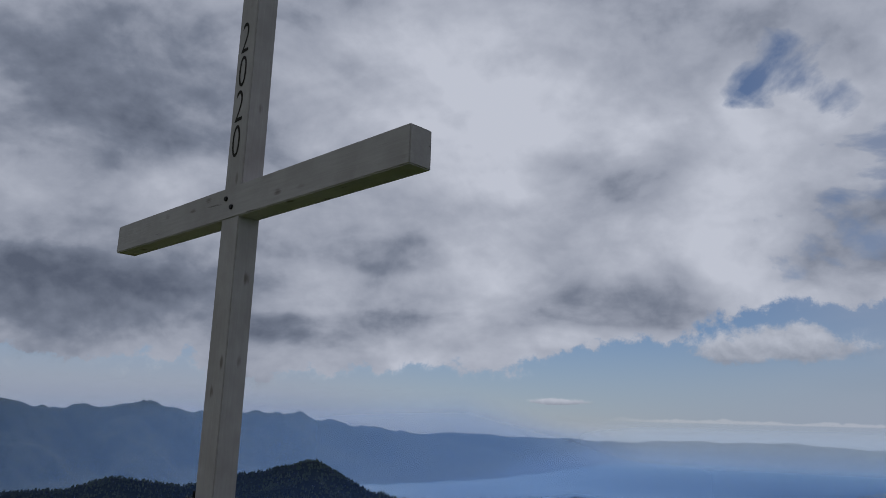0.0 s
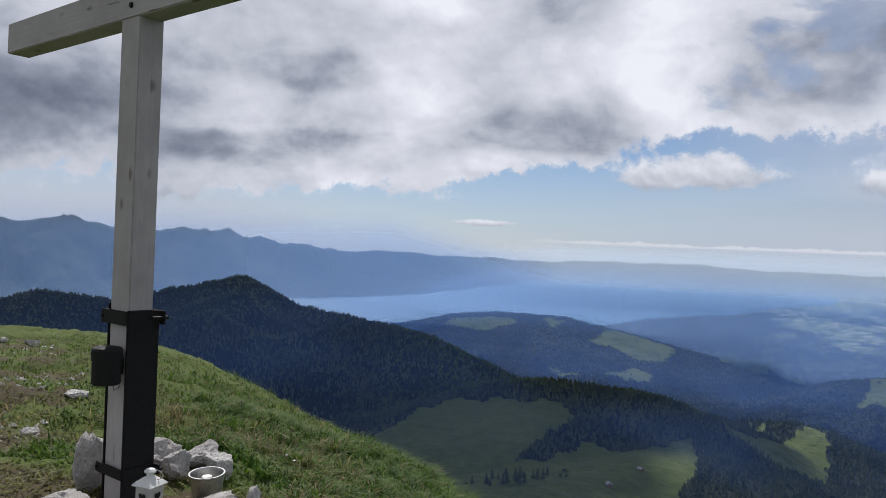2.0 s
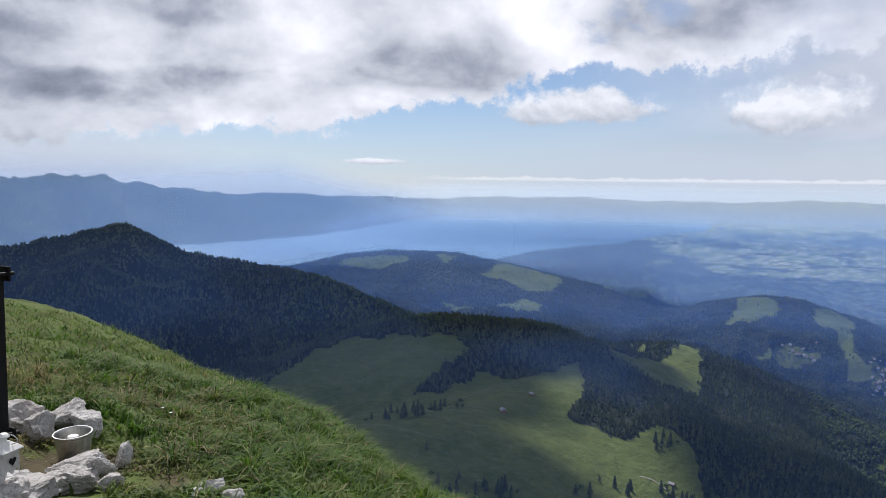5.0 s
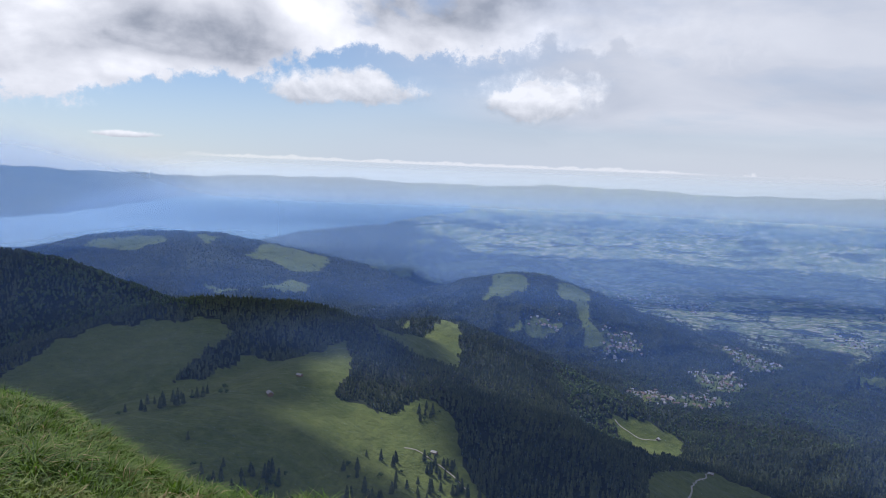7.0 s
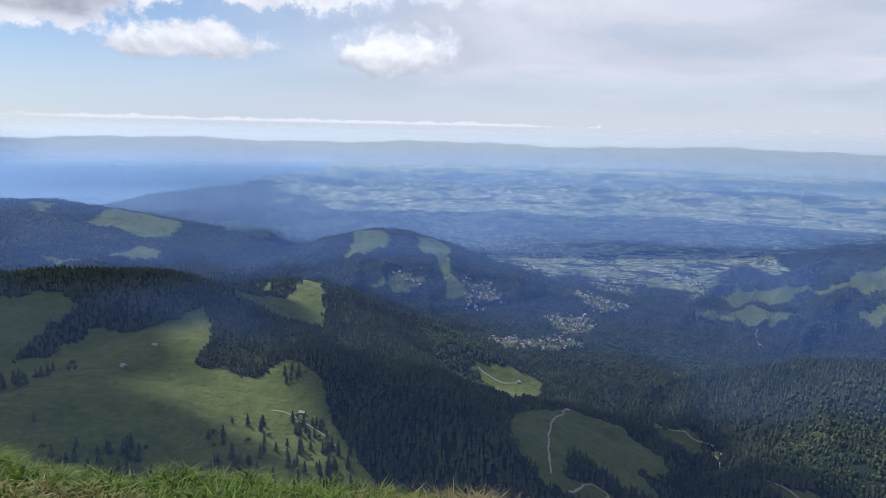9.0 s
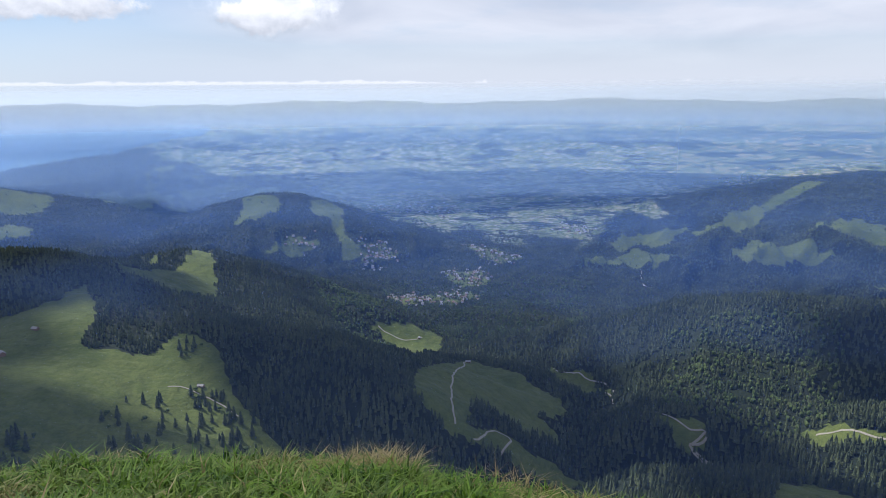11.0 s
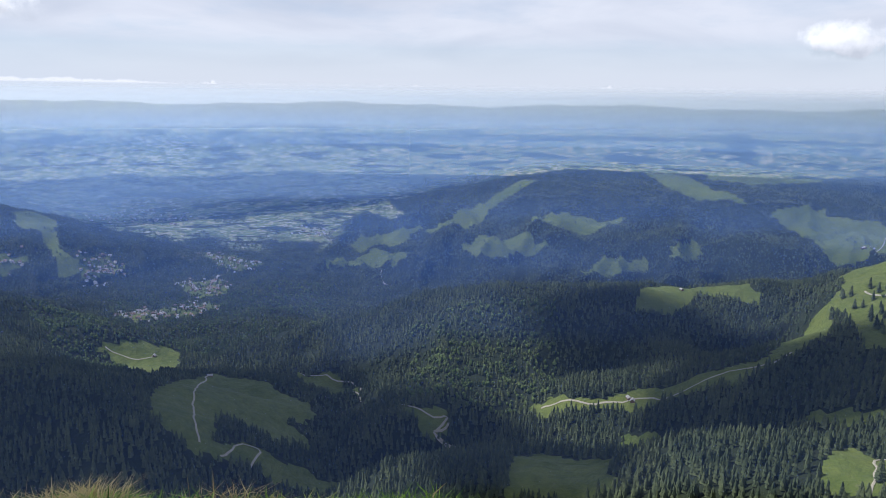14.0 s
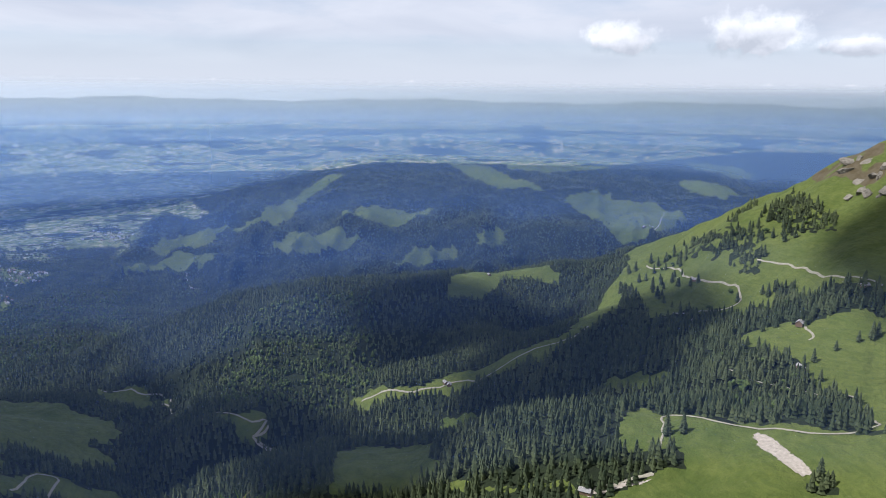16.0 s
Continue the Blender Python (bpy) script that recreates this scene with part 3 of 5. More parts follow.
TRACK.append(((53.2, 2615), (54.7, 2794), (54.5, 2908)))
MEADOW.append(((98.4, 1402), (99.4, 1436), (100.9, 1480), (104.0, 1500), (104.6, 1307), (104.4, 1237), (101.2, 1290)))
COPSE = []
COPSE.append(((24.8, 1036), (28.2, 1096), (35.2, 1128), (36.7, 976), (23.9, 856)))
COPSE.append(((13.2, 920), (20.3, 944), (21.1, 884), (13.5, 880)))
COPSE.append(((29.7, 1232), (31.8, 1292), (32.5, 1216), (30.6, 1192)))
COPSE.append(((31.0, 1120), (34.7, 1116), (34.7, 1000), (29.9, 944)))
COPSE.append(((104.5, 1357), (106.7, 1348), (110.9, 1394), (113.2, 1286), (110.5, 1252), (108.1, 1229)))
COPSE.append(((99.5, 1328), (103.2, 1304), (107.5, 1185), (107.8, 1017), (102.6, 1111), (99.7, 1176)))
COPSE.append(((109.4, 1161), (112.3, 1097), (112.5, 1012), (108.9, 993)))
COPSE.append(((103.7, 932), (107.8, 982), (112.5, 901), (115.3, 853), (107.8, 841)))
COPSE.append(((99.3, 1405), (103.5, 1450), (104.2, 1270), (101.4, 1300)))
COPSE.append(((7.6, 1108), (12.3, 1244), (16.3, 1292), (16.5, 1192), (12.8, 1088), (8.4, 1028)))
TOWN = []
TOWN.append(((44.4, 2745), (46.1, 2815), (47.4, 2746), (45.2, 2674), (44.6, 2672)))
TOWN.append(((52.6, 3005), (54.9, 2986), (57.2, 2782), (55.7, 2722), (54.5, 2744), (53.2, 2908)))
TOWN.append(((46.4, 2256), (49.0, 2304), (52.7, 2418), (53.9, 2332), (51.4, 2214), (47.7, 2148)))
TOWN.append(((50.7, 2664), (54.0, 2633), (54.4, 2466), (52.3, 2455), (51.1, 2554)))
TOWN.append(((38.6, 2788), (41.0, 2762), (40.6, 2741), (39.1, 2763)))
TOWN.append(((44.3, 3510), (48.2, 3607), (52.1, 3523), (51.7, 3409), (47.7, 3482)))
TOWN.append(((58.8, 3260), (61.4, 3275), (63.1, 3154), (60.9, 3191)))
SCAR = []
SCAR.append(((109.2, 628), (109.8, 629), (112.0, 596), (113.7, 572), (113.2, 566), (111.6, 576), (109.9, 601)))
SCAR.append(((96.3, 569), (98.7, 572), (102.2, 572), (102.6, 569), (98.3, 564), (97.4, 562)))
SCAR.append(((110.8, 1555), (112.4, 1500), (115.2, 1450), (115.4, 1437), (115.7, 1328), (113.9, 1370), (111.8, 1431)))
SINGLE = []
SINGLE.append(((30.5, 1222), (56.9, 946), (13.1, 986), (30.6, 1202), (31.4, 1218), (103.2, 625), (104.4, 625), (103.5, 604), (114.1, 932), (115.4, 952), (116.2, 959), (116.5, 964), (116.6, 998), (112.8, 910), (114.1, 565), (114.9, 562), (102.2, 606), (109.9, 1161), (109.0, 1166), (103.2, 635), (112.2, 890), (109.5, 924), (109.8, 928)))
PLACE = []
PLACE.append(((19.0, 1189), (21.2, 1270), (31.8, 1134), (88.9, 1642), (85.9, 1113), (97.2, 567), (104.3, 1272), (111.7, 997), (100.4, 2871), (115.3, 1054), (82.5, 1001), (52.7, 1390), (48.8, 1709), (66.2, 2516), (85.6, 1121), (27.1, 3900)))


def inside(poly, a, r):
    """Which of the places at bearing a and range r lie in the outline."""
    x, y = a * 17.4, r * 0.4
    px, py = [p[0] * 17.4 for p in poly], [p[1] * 0.4 for p in poly]
    hit = np.zeros(a.shape, bool)
    for i in range(len(px)):
        j = i - 1
        cross = (py[i] > y) != (py[j] > y)
        hit ^= cross & (x < (px[j] - px[i]) * (y - py[i]) / (py[j] - py[i] + 1e-9) + px[i])
    return hit


def is_meadow(x, y):
    a, r = np.degrees(np.arctan2(x, y)), np.hypot(x, y)
    jitter = wave(x, y, 60, 41, 3) * np.clip(r / 1500, 1, 1.6)
    a2, r2 = a + jitter * 5 / np.maximum(r, 50) * 57, r + wave(x, y, 70, 42, 3) * np.interp(r, (1500, 2200), (9, 6))
    hit = np.zeros(x.shape, bool)
    for poly in MEADOW + TOWN:
        hit |= inside(poly, a2, r2)
    for poly in WOOD:
        hit &= ~inside(poly, a2, r2)
    # the copses on the steep pasture stand open
    for poly in WOOD[1:4]:
        hit |= inside(poly, a2, r2) & (np.random.RandomState(49).uniform(0, 1, x.shape) < 0.5)
    # broken woods on the rises that lead over to the lowland
    hit |= (r > 3450) & (a > 29) & (a < 52) & (wave(x, y, 130, 47, 3) > 0.3)
    return hit | (r < 300)


def mesh_object(name, verts, faces, material, smooth=True, parent=None):
    """A mesh from arrays of places and of triangles or quads."""
    me = bpy.data.meshes.new(name)
    verts, faces = np.asarray(verts, np.float32), np.asarray(faces, np.int32)
    k = faces.shape[1]
    me.vertices.add(len(verts))
    me.vertices.foreach_set("co", verts.ravel())
    me.loops.add(faces.size)
    me.loops.foreach_set("vertex_index", faces.ravel())
    me.polygons.add(len(faces))
    me.polygons.foreach_set("loop_start", np.arange(len(faces), dtype=np.int32) * k)
    me.polygons.foreach_set("use_smooth", np.full(len(faces), smooth))
    me.update(calc_edges=True)
    me.materials.append(material)
    ob = new(name, me)
    ob.parent = parent
    return ob


def polar_grid(bearings, ranges, closed=False):
    a, r = np.meshgrid(np.radians(bearings), ranges)
    x, y = r * np.sin(a), r * np.cos(a)
    nr, na = x.shape
    i, j = np.meshgrid(np.arange(nr - 1), np.arange(na if closed else na - 1), indexing="ij")
    j2 = (j + 1) % na
    faces = np.stack([i * na + j2, (i + 1) * na + j2, (i + 1) * na + j, i * na + j], -1).reshape(-1, 4)
    return x, y, faces


def worn(x, y):
    """Trodden earth round the cross and along the summit path."""
    d = np.hypot(x + 1.5, y - 4.6)
    r, a = np.hypot(x, y), np.degrees(np.arctan2(x, y))
    path = np.exp(-((a + 28) / 11.5) ** 2) * np.clip((19 - r) / 6, 0, 1) * np.clip((r - 3) / 1.5, 0, 1)
    return np.clip(np.maximum(np.exp(-(d / 1.1) ** 2) * 0.8, path * 0.66) + wave(x, y, 1.3, 43) * 0.4, 0, 1)


def build_ground():
    bearings = np.concatenate([np.arange(-58, -33, 0.5), np.arange(-33, 119, 0.24), np.arange(119, 302, 2.0)])
    ranges = np.concatenate([np.linspace(0.0, 26, 130), np.geomspace(26.6, 500, 70), np.geomspace(506, 2200, 210), np.geomspace(2212, 4900, 175)])
    x, y, faces = polar_grid(bearings, ranges, closed=True)
    z = height(x, y)
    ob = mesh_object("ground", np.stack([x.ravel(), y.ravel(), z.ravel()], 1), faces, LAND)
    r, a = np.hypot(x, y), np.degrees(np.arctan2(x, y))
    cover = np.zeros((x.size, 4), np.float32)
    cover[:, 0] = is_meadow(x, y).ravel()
    bare = np.where(r < 40, worn(x, y), 0.0)
    bare = np.where(inside(SCAR[2], a, r), np.clip(0.75 + wave(x, y, 60, 48) * 0.6, 0, 1), bare)
    cover[:, 1] = bare.ravel()
    low = z < np.interp(r, FLOOR_R, FLOOR_Z) + 34
    cover[:, 2] = (np.clip((r - 3050) / 180 + wave(x, y, 300, 44), 0, 1) * low * (r < 4800) * np.clip((a - 11) / 6, 0, 1)).ravel()
    cover[:, 3] = 1
    ob.data.attributes.new("cover", "FLOAT_COLOR", "POINT").data.foreach_set("color", cover.ravel())
    uv = ob.data.uv_layers.new(name="plan")
    flat = np.stack([np.radians(a) * 4300 / 62, np.interp(r, (0, 3000, 3600, 4200, 4800), (0, 100, 121, 136, 146))], -1).reshape(-1, 2)
    uv.data.foreach_set("uv", flat[faces[:, :].ravel()].astype(np.float32).ravel())
    tagged(ob, "grassy summit falling to pastures, woods and lowland fields", "ground", kind="structure")


build_ground()


def build_lake():
    mat, n, bsdf = material("lake_water", 0.25)
    bsdf.inputs["Base Color"].default_value = (0.105, 0.19, 0.265, 1)
    bsdf.inputs["Specular IOR Level"].default_value = 0.12
    bump(n, bsdf, n.noise(place_of(n), 0.05, 4, 0.6), 0.25, 1.0)
    bearings, ranges = np.arange(-9, 34.2, 0.4), np.linspace(3650, 4786, 60)
    x, y, faces = polar_grid(bearings, ranges)
    r, a = np.hypot(x, y), np.degrees(np.arctan2(x, y))
    shore = np.interp(r, (3650, 4300, 4480, 4560, 4786), (24, 27, 30, 33.6, 33.9)) + 0.5 * np.sin(r / 37)
    z = np.interp(r, FLOOR_R, FLOOR_Z) + 7 - np.clip((a - shore) * 30, 0, 25)
    z -= np.clip((r - np.interp(a, (-9, -5, -0.6, 4, 8, 11, 14), (4255, 4270, 4315, 4375, 4480, 4626, 4800)) - 8 * np.sin(a * 2.3)) * 0.8, 0, 25)
    ob = mesh_object("water", np.stack([x.ravel(), y.ravel(), z.ravel()], 1), faces, mat)
    tagged(ob, "wide pale blue lake under haze", "lake", kind="structure")


build_lake()


# ---- tinted sheets that imitate haze over the valleys ----
def haze_sheet(r, at, density, tint, low, high, soft=3.0, left=1.0, right=1.0, peak=2.6, lean=1.5, over_lake=(3, 24), bow=0.0, first=(-90, -80), last=(140, 150)):
    """A tinted sheet that stands in for haze across the valley, at range r where one looks down by the angle at, its
    back turned to the sun, between two angles under or over eye level. It thins out at both and towards the ground and
    on the far left of the lake. left, right: how thick it is over the lake and over the lowland; lean: how flat it
    lies; bow: how much farther it stands off over the lake; peak: how high it stands before the mountains beyond the
    lake;
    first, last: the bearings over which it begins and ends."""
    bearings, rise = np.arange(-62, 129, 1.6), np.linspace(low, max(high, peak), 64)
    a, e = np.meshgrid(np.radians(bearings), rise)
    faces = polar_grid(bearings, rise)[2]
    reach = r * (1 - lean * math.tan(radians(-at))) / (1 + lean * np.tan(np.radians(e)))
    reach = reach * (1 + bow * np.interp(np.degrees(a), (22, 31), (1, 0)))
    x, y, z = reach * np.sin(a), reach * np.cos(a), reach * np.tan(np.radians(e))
    ob = mesh_object("haze_sheet", np.stack([x, y, z], -1).reshape(-1, 3), faces, haze_material("haze", density, tint))
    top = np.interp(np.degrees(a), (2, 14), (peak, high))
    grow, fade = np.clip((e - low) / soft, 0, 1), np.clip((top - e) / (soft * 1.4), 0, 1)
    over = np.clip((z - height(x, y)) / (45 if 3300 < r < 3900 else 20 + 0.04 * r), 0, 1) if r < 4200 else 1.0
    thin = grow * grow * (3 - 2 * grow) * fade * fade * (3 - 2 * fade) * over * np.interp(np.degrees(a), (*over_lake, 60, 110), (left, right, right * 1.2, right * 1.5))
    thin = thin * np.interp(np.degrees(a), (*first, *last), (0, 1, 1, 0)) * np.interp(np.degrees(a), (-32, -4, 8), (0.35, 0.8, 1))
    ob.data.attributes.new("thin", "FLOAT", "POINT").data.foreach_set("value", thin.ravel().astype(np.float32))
    tagged(ob, "tinted see-through sheet imitating haze over the valley", "haze", group="haze over the valleys", kind="stuff")


# sheet tints and densities put the bluing of distance into the colour
DEEP_TINT, NEAR_TINT, MID_TINT, FAR_TINT, LAST_TINT = (0.062, 0.13, 0.37), (0.074, 0.155, 0.41), (0.115, 0.225, 0.47), (0.215, 0.325, 0.50), (0.36, 0.42, 0.49)
haze_sheet(560, -25, 0.046, DEEP_TINT, -42, -9, peak=-2, lean=0.8)
haze_sheet(1350, -18, 0.065, DEEP_TINT, -32, -8, peak=-0.5, lean=0.9)
haze_sheet(1950, -15, 0.075, NEAR_TINT, -26, -7, peak=-6, lean=1.1)
haze_sheet(2350, -13, 0.085, NEAR_TINT, -22, -6, peak=-5, lean=1.2)
haze_sheet(2820, -10, 0.185, NEAR_TINT, -18, -0.6, 2.5, lean=1.3)
haze_sheet(3280, -6, 0.11, MID_TINT, -12, -0.5, 2.5, left=1.9)
haze_sheet(3390, -7, 0.29, FAR_TINT, -10.5, -0.3, 1.8, left=1.55, lean=0.5, bow=0.08, last=(45, 57))
haze_sheet(3620, -7.5, 0.26, FAR_TINT, -10, -0.3, 1.8, lean=0.6, first=(43, 56))
haze_sheet(4420, -4, 0.20, FAR_TINT, -5.4, -0.3, 2.2, left=0.0)
haze_sheet(4600, -2.9, 0.60, LAST_TINT, -3.05, 0.75, 0.9, lean=0.5, left=0.0, right=0.95, peak=0.2, over_lake=(6, 15))


# ---- clouds overhead, out of view, added so that their shadows lie on the slopes ----
def build_cloud(a, r, ground_z, wide, deep, turn=0.0, up=4200.0, seed=0):
    """An unseen flat-based cloud, added so that its shadow falls round the place at bearing a and range r."""
    rng = np.random.RandomState(seed)
    to_sun = bearing(SUN_BEARING, 1, math.tan(radians(SUN_HEIGHT)))
    at = bearing(a, r, ground_z) + to_sun * (up / to_sun.z)
    bm = bmesh.new()
    bmesh.ops.create_icosphere(bm, subdivisions=4, radius=1)
    for v in bm.verts:
        p = v.co.copy()
        swell = 1 + 0.28 * noise.noise(p * 1.7 + Vector((seed * 3.1, 0, 0))) + 0.16 * noise.noise(p * 4 + Vector((0, seed * 2.3, 0)))
        v.co = Vector((p.x * wide * swell, p.y * deep * swell, (p.z if p.z > 0 else p.z * 0.25) * 110 * swell))
    me = bpy.data.meshes.new("cloud")
    bm.to_mesh(me)
    bm.free()
    me.materials.append(CLOUD)
    ob = new("cloud", me)
    ob.matrix_world = Matrix.Translation(at) @ Matrix.Rotation(radians(-turn), 4, "Z")
    tagged(ob, "unseen white cumulus cloud high up that shades the slopes", "cloud", group="clouds over the slopes")


CLOUD = two_tone("cloud_white", (0.75, 0.76, 0.78), (0.9, 0.9, 0.9), 0.01, 1.0)
for seed, (a, r, z, wide, deep, turn) in enumerate((
        (-12, 1900, -350, 900, 480, 0), (5, 1340, -330, 400, 330, 5), (38, 1200, -440, 120, 230, 20), (30, 1650, -400, 70, 150, 30), (52, 1080, -560, 240, 230, 0),
        (66, 1000, -600, 290, 190, 70), (87, 1400, -440, 210, 170, 80), (97, 1100, -400, 210, 170, 100), (121, 1130, -250, 190, 130, 0), (13, 985, -330, 230, 110, 0), (79, 800, -430, 150, 130, 0), (90, 1010, -430, 190, 95, 0), (55, 1330, -520, 230, 190, 0), (102, 1180, -330, 130, 100, 0), (19, 1520, -330, 290, 170, 0))):
    build_cloud(a, r, z, wide, deep, turn, seed=seed)


# ---- woods ----
def conifer(tiers, sides, rng):
    """A spruce of unit height and width as places and triangles: skirts of drooping boughs, jagged at the rim."""
    verts, faces = [], []
    for t in range(tiers):
        low = 0.06 + 0.84 * t / tiers
        high = min(1.0, low + 1.55 * 0.94 / tiers)
        wide = 0.5 * (1 - low) ** 0.85 + 0.04
        base = len(verts)
        for k in range(sides):
            a = 2 * math.pi * (k + 0.5 * (t % 2)) / sides
            w = wide * (1.0 if k % 2 else 0.72) * rng.uniform(0.85, 1.15)
            verts.append((w * math.cos(a), w * math.sin(a), low + rng.uniform(-0.02, 0.02)))
        verts.append((rng.uniform(-0.02, 0.02), rng.uniform(-0.02, 0.02), high if t < tiers - 1 else 1.0))
        for k in range(sides):
            faces.append((base + k, base + (k + 1) % sides, base + sides))
    return np.array(verts), np.array(faces)


def leaf_clump(rng):
    """A rounded, uneven crown of unit size."""
    bm = bmesh.new()
    bmesh.ops.create_icosphere(bm, subdivisions=1, radius=0.5)
    verts = np.array([(*(v.co.xy * rng.uniform(0.75, 1.2)), (v.co.z + 0.5) * rng.uniform(0.8, 1.1)) for v in bm.verts])
    faces = np.array([[v.index for v in f.verts] for f in bm.faces])
    bm.free()
    return verts, faces


def scatter(first, last, near, far, gap, seed):
    """Places about gap metres apart over a sector."""
    rng = np.random.RandomState(seed)
    area = 0.5 * radians(last - first) * (far ** 2 - near ** 2)
    count = int(area / gap ** 2)
    a = rng.uniform(first, last, count)
    r = np.sqrt(rng.uniform(near ** 2, far ** 2, count))
    return r * np.sin(np.radians(a)), r * np.cos(np.radians(a)), rng


def plant(name, label, kinds, x, y, tall, wide, material, rng):
    """All the trees of one stretch of woodland as one mesh."""
    z = height(x, y)
    allv, allf, start = [], [], 0
    pick = rng.randint(0, len(kinds), len(x))
    turn = rng.uniform(0, 6.28, len(x))
    for k, (v, f) in enumerate(kinds):
        m = pick == k
        c, s = np.cos(turn[m])[:, None], np.sin(turn[m])[:, None]
        w, h = wide[m][:, None], tall[m][:, None]
        px = (v[:, 0] * c - v[:, 1] * s) * w + x[m][:, None]
        py = (v[:, 0] * s + v[:, 1] * c) * w + y[m][:, None]
        pz = v[:, 2] * h + z[m][:, None] - 0.4
        allv.append(np.stack([px, py, pz], -1).reshape(-1, 3))
        allf.append((f[None] + (np.arange(m.sum()) * len(v))[:, None, None] + start).reshape(-1, 3))
        start += m.sum() * len(v)
    ob = mesh_object(name, np.concatenate(allv), np.concatenate(allf), material, smooth=False)
    tagged(ob, label, "forest", kind="stuff")
    return len(x)


# second and fourth patch: paler trees stand in for sunlight on the slope
LEAF_LIT_PATCH = [((46, 1750), (62, 1750), (62, 2500), (46, 2500)), ((1, 1720), (14, 1600), (14, 1850), (3, 2000)), ((43, 1500), (49, 1500), (47, 2200), (39, 2200)), ((68, 1150), (80, 1150), (80, 1500), (68, 1500)), ((108, 700), (112, 690), (113, 830), (107, 860))]


def build_woods():
    rng = np.random.RandomState(3)
    fine = [conifer(4, 6, rng) for _ in range(4)]
    mid = [conifer(3, 4, rng) for _ in range(3)]
    rough = [conifer(2, 4, rng) for _ in range(3)]
    leafy = [leaf_clump(rng) for _ in range(3)]
    # the land's skyline as seen from the summit: slopes that it hides are planted more thinly
    ga, gr = np.arange(-33, 120, 0.5), np.arange(300, 4200, 20.0)
    mr, ma = np.meshgrid(gr, np.radians(ga))
    rise = np.maximum.accumulate((height(mr * np.sin(ma), mr * np.cos(ma)) - 1.6) / mr, axis=1)
    for label, kinds, near, far, gap, hi, wd, seed in (("dense dark spruce wood on the nearer slopes", fine, 420, 1150, 7.2, 17.0, 7.4, 51),
                                                       ("dense dark spruce wood on the valley slopes", mid, 1150, 2000, 7.4, 12.5, 7.6, 52),
                                                       ("dark spruce wood on the farther hills", rough, 2000, 3000, 9.4, 9, 9, 53),
                                                       ("far wooded hillsides in blue distance", rough, 3000, 4100, 12.5, 7.5, 11, 54)):
        x, y, rng = scatter(-32, 119, near, far, gap, seed)
        a, r = np.degrees(np.arctan2(x, y)), np.hypot(x, y)
        keep = ~is_meadow(x, y)
        keep |= (r > 1900) & (rng.uniform(0, 1, len(x)) < 0.05)
        z = height(x, y)
        keep &= (z < -40) & ((r < 3700) | (a > 14)) & ~((z < np.interp(r, FLOOR_R, FLOOR_Z) + 34) & (r > 3200) & (wave(x, y, 240, 46, 2) < 0.4))
        hid = z + hi < rise[np.clip(np.rint((a + 33) * 2).astype(int), 0, len(ga) - 1), np.clip(((r - 300) / 20).astype(int), 0, len(gr) - 1)] * r
        keep &= ~hid | (rng.uniform(0, 1, len(x)) < 0.12)
        leaf = np.zeros(x.shape, bool)
        for poly in TOWN:
            keep |= inside(poly, a, r) & (rng.uniform(0, 1, len(x)) < 0.4)
        for poly in LEAF_LIT_PATCH:
            leaf |= inside(poly, a, r)
        leaf &= rng.uniform(0, 1, len(x)) < np.where(a > 62, 0.45, 0.7) * np.where((r > 1750) & (a > 46) & (a < 62), 0.5, 1.0)
        size = rng.uniform(0.6, 1.12, len(x))
        m = keep & ~leaf
        plant("forest", label, kinds, x[m], y[m], size[m] * hi, np.sqrt(size[m]) * wd, SPRUCE, rng)
        m = keep & leaf
        if m.sum():
            plant("forest", "lighter green broad-leaved trees, some standing in for sunlit slopes", leafy, x[m], y[m], size[m] * min(hi, 10), size[m] * 6.5, LEAFY, rng)


build_woods()

# ---- the summit cross ----
def part(name, bm, mat, parent, label="", smooth=False):
    """Links a bmesh as one mesh object under a thing or a part."""
    me = bpy.data.meshes.new(name)
    bmesh.ops.recalc_face_normals(bm, faces=bm.faces)
    bm.to_mesh(me)
    bm.free()
    me.materials.append(mat)
    if smooth:
        me.polygons.foreach_set("use_smooth", [True] * len(me.polygons))
    ob = new(name, me)
    ob.parent = parent
    return tagged(ob, label)


def box(x0, x1, y0, y1, z0, z1, edge=0.0, bm=None):
    """A box with softened edges."""
    bm = bm or bmesh.new()
    made = bmesh.ops.create_cube(bm, size=1)["verts"]
    for v in made:
        v.co = Vector((x0 + (v.co.x + 0.5) * (x1 - x0), y0 + (v.co.y + 0.5) * (y1 - y0), z0 + (v.co.z + 0.5) * (z1 - z0)))
    if edge:
        es = list({e for v in made for e in v.link_edges})
        bmesh.ops.bevel(bm, geom=es, offset=edge, segments=2, affect="EDGES")
    return bm


def lathe(profile, sides=28, bm=None):
    """A turned body from a profile of radius and height."""
    bm = bm or bmesh.new()
    rings = [[bm.verts.new((r * math.cos(2 * math.pi * k / sides), r * math.sin(2 * math.pi * k / sides), z)) for k in range(sides)] for r, z in profile]
    for a, b in zip(rings, rings[1:]):
        for k in range(sides):
            bm.faces.new((a[k], a[(k + 1) % sides], b[(k + 1) % sides], b[k]))
    return bm


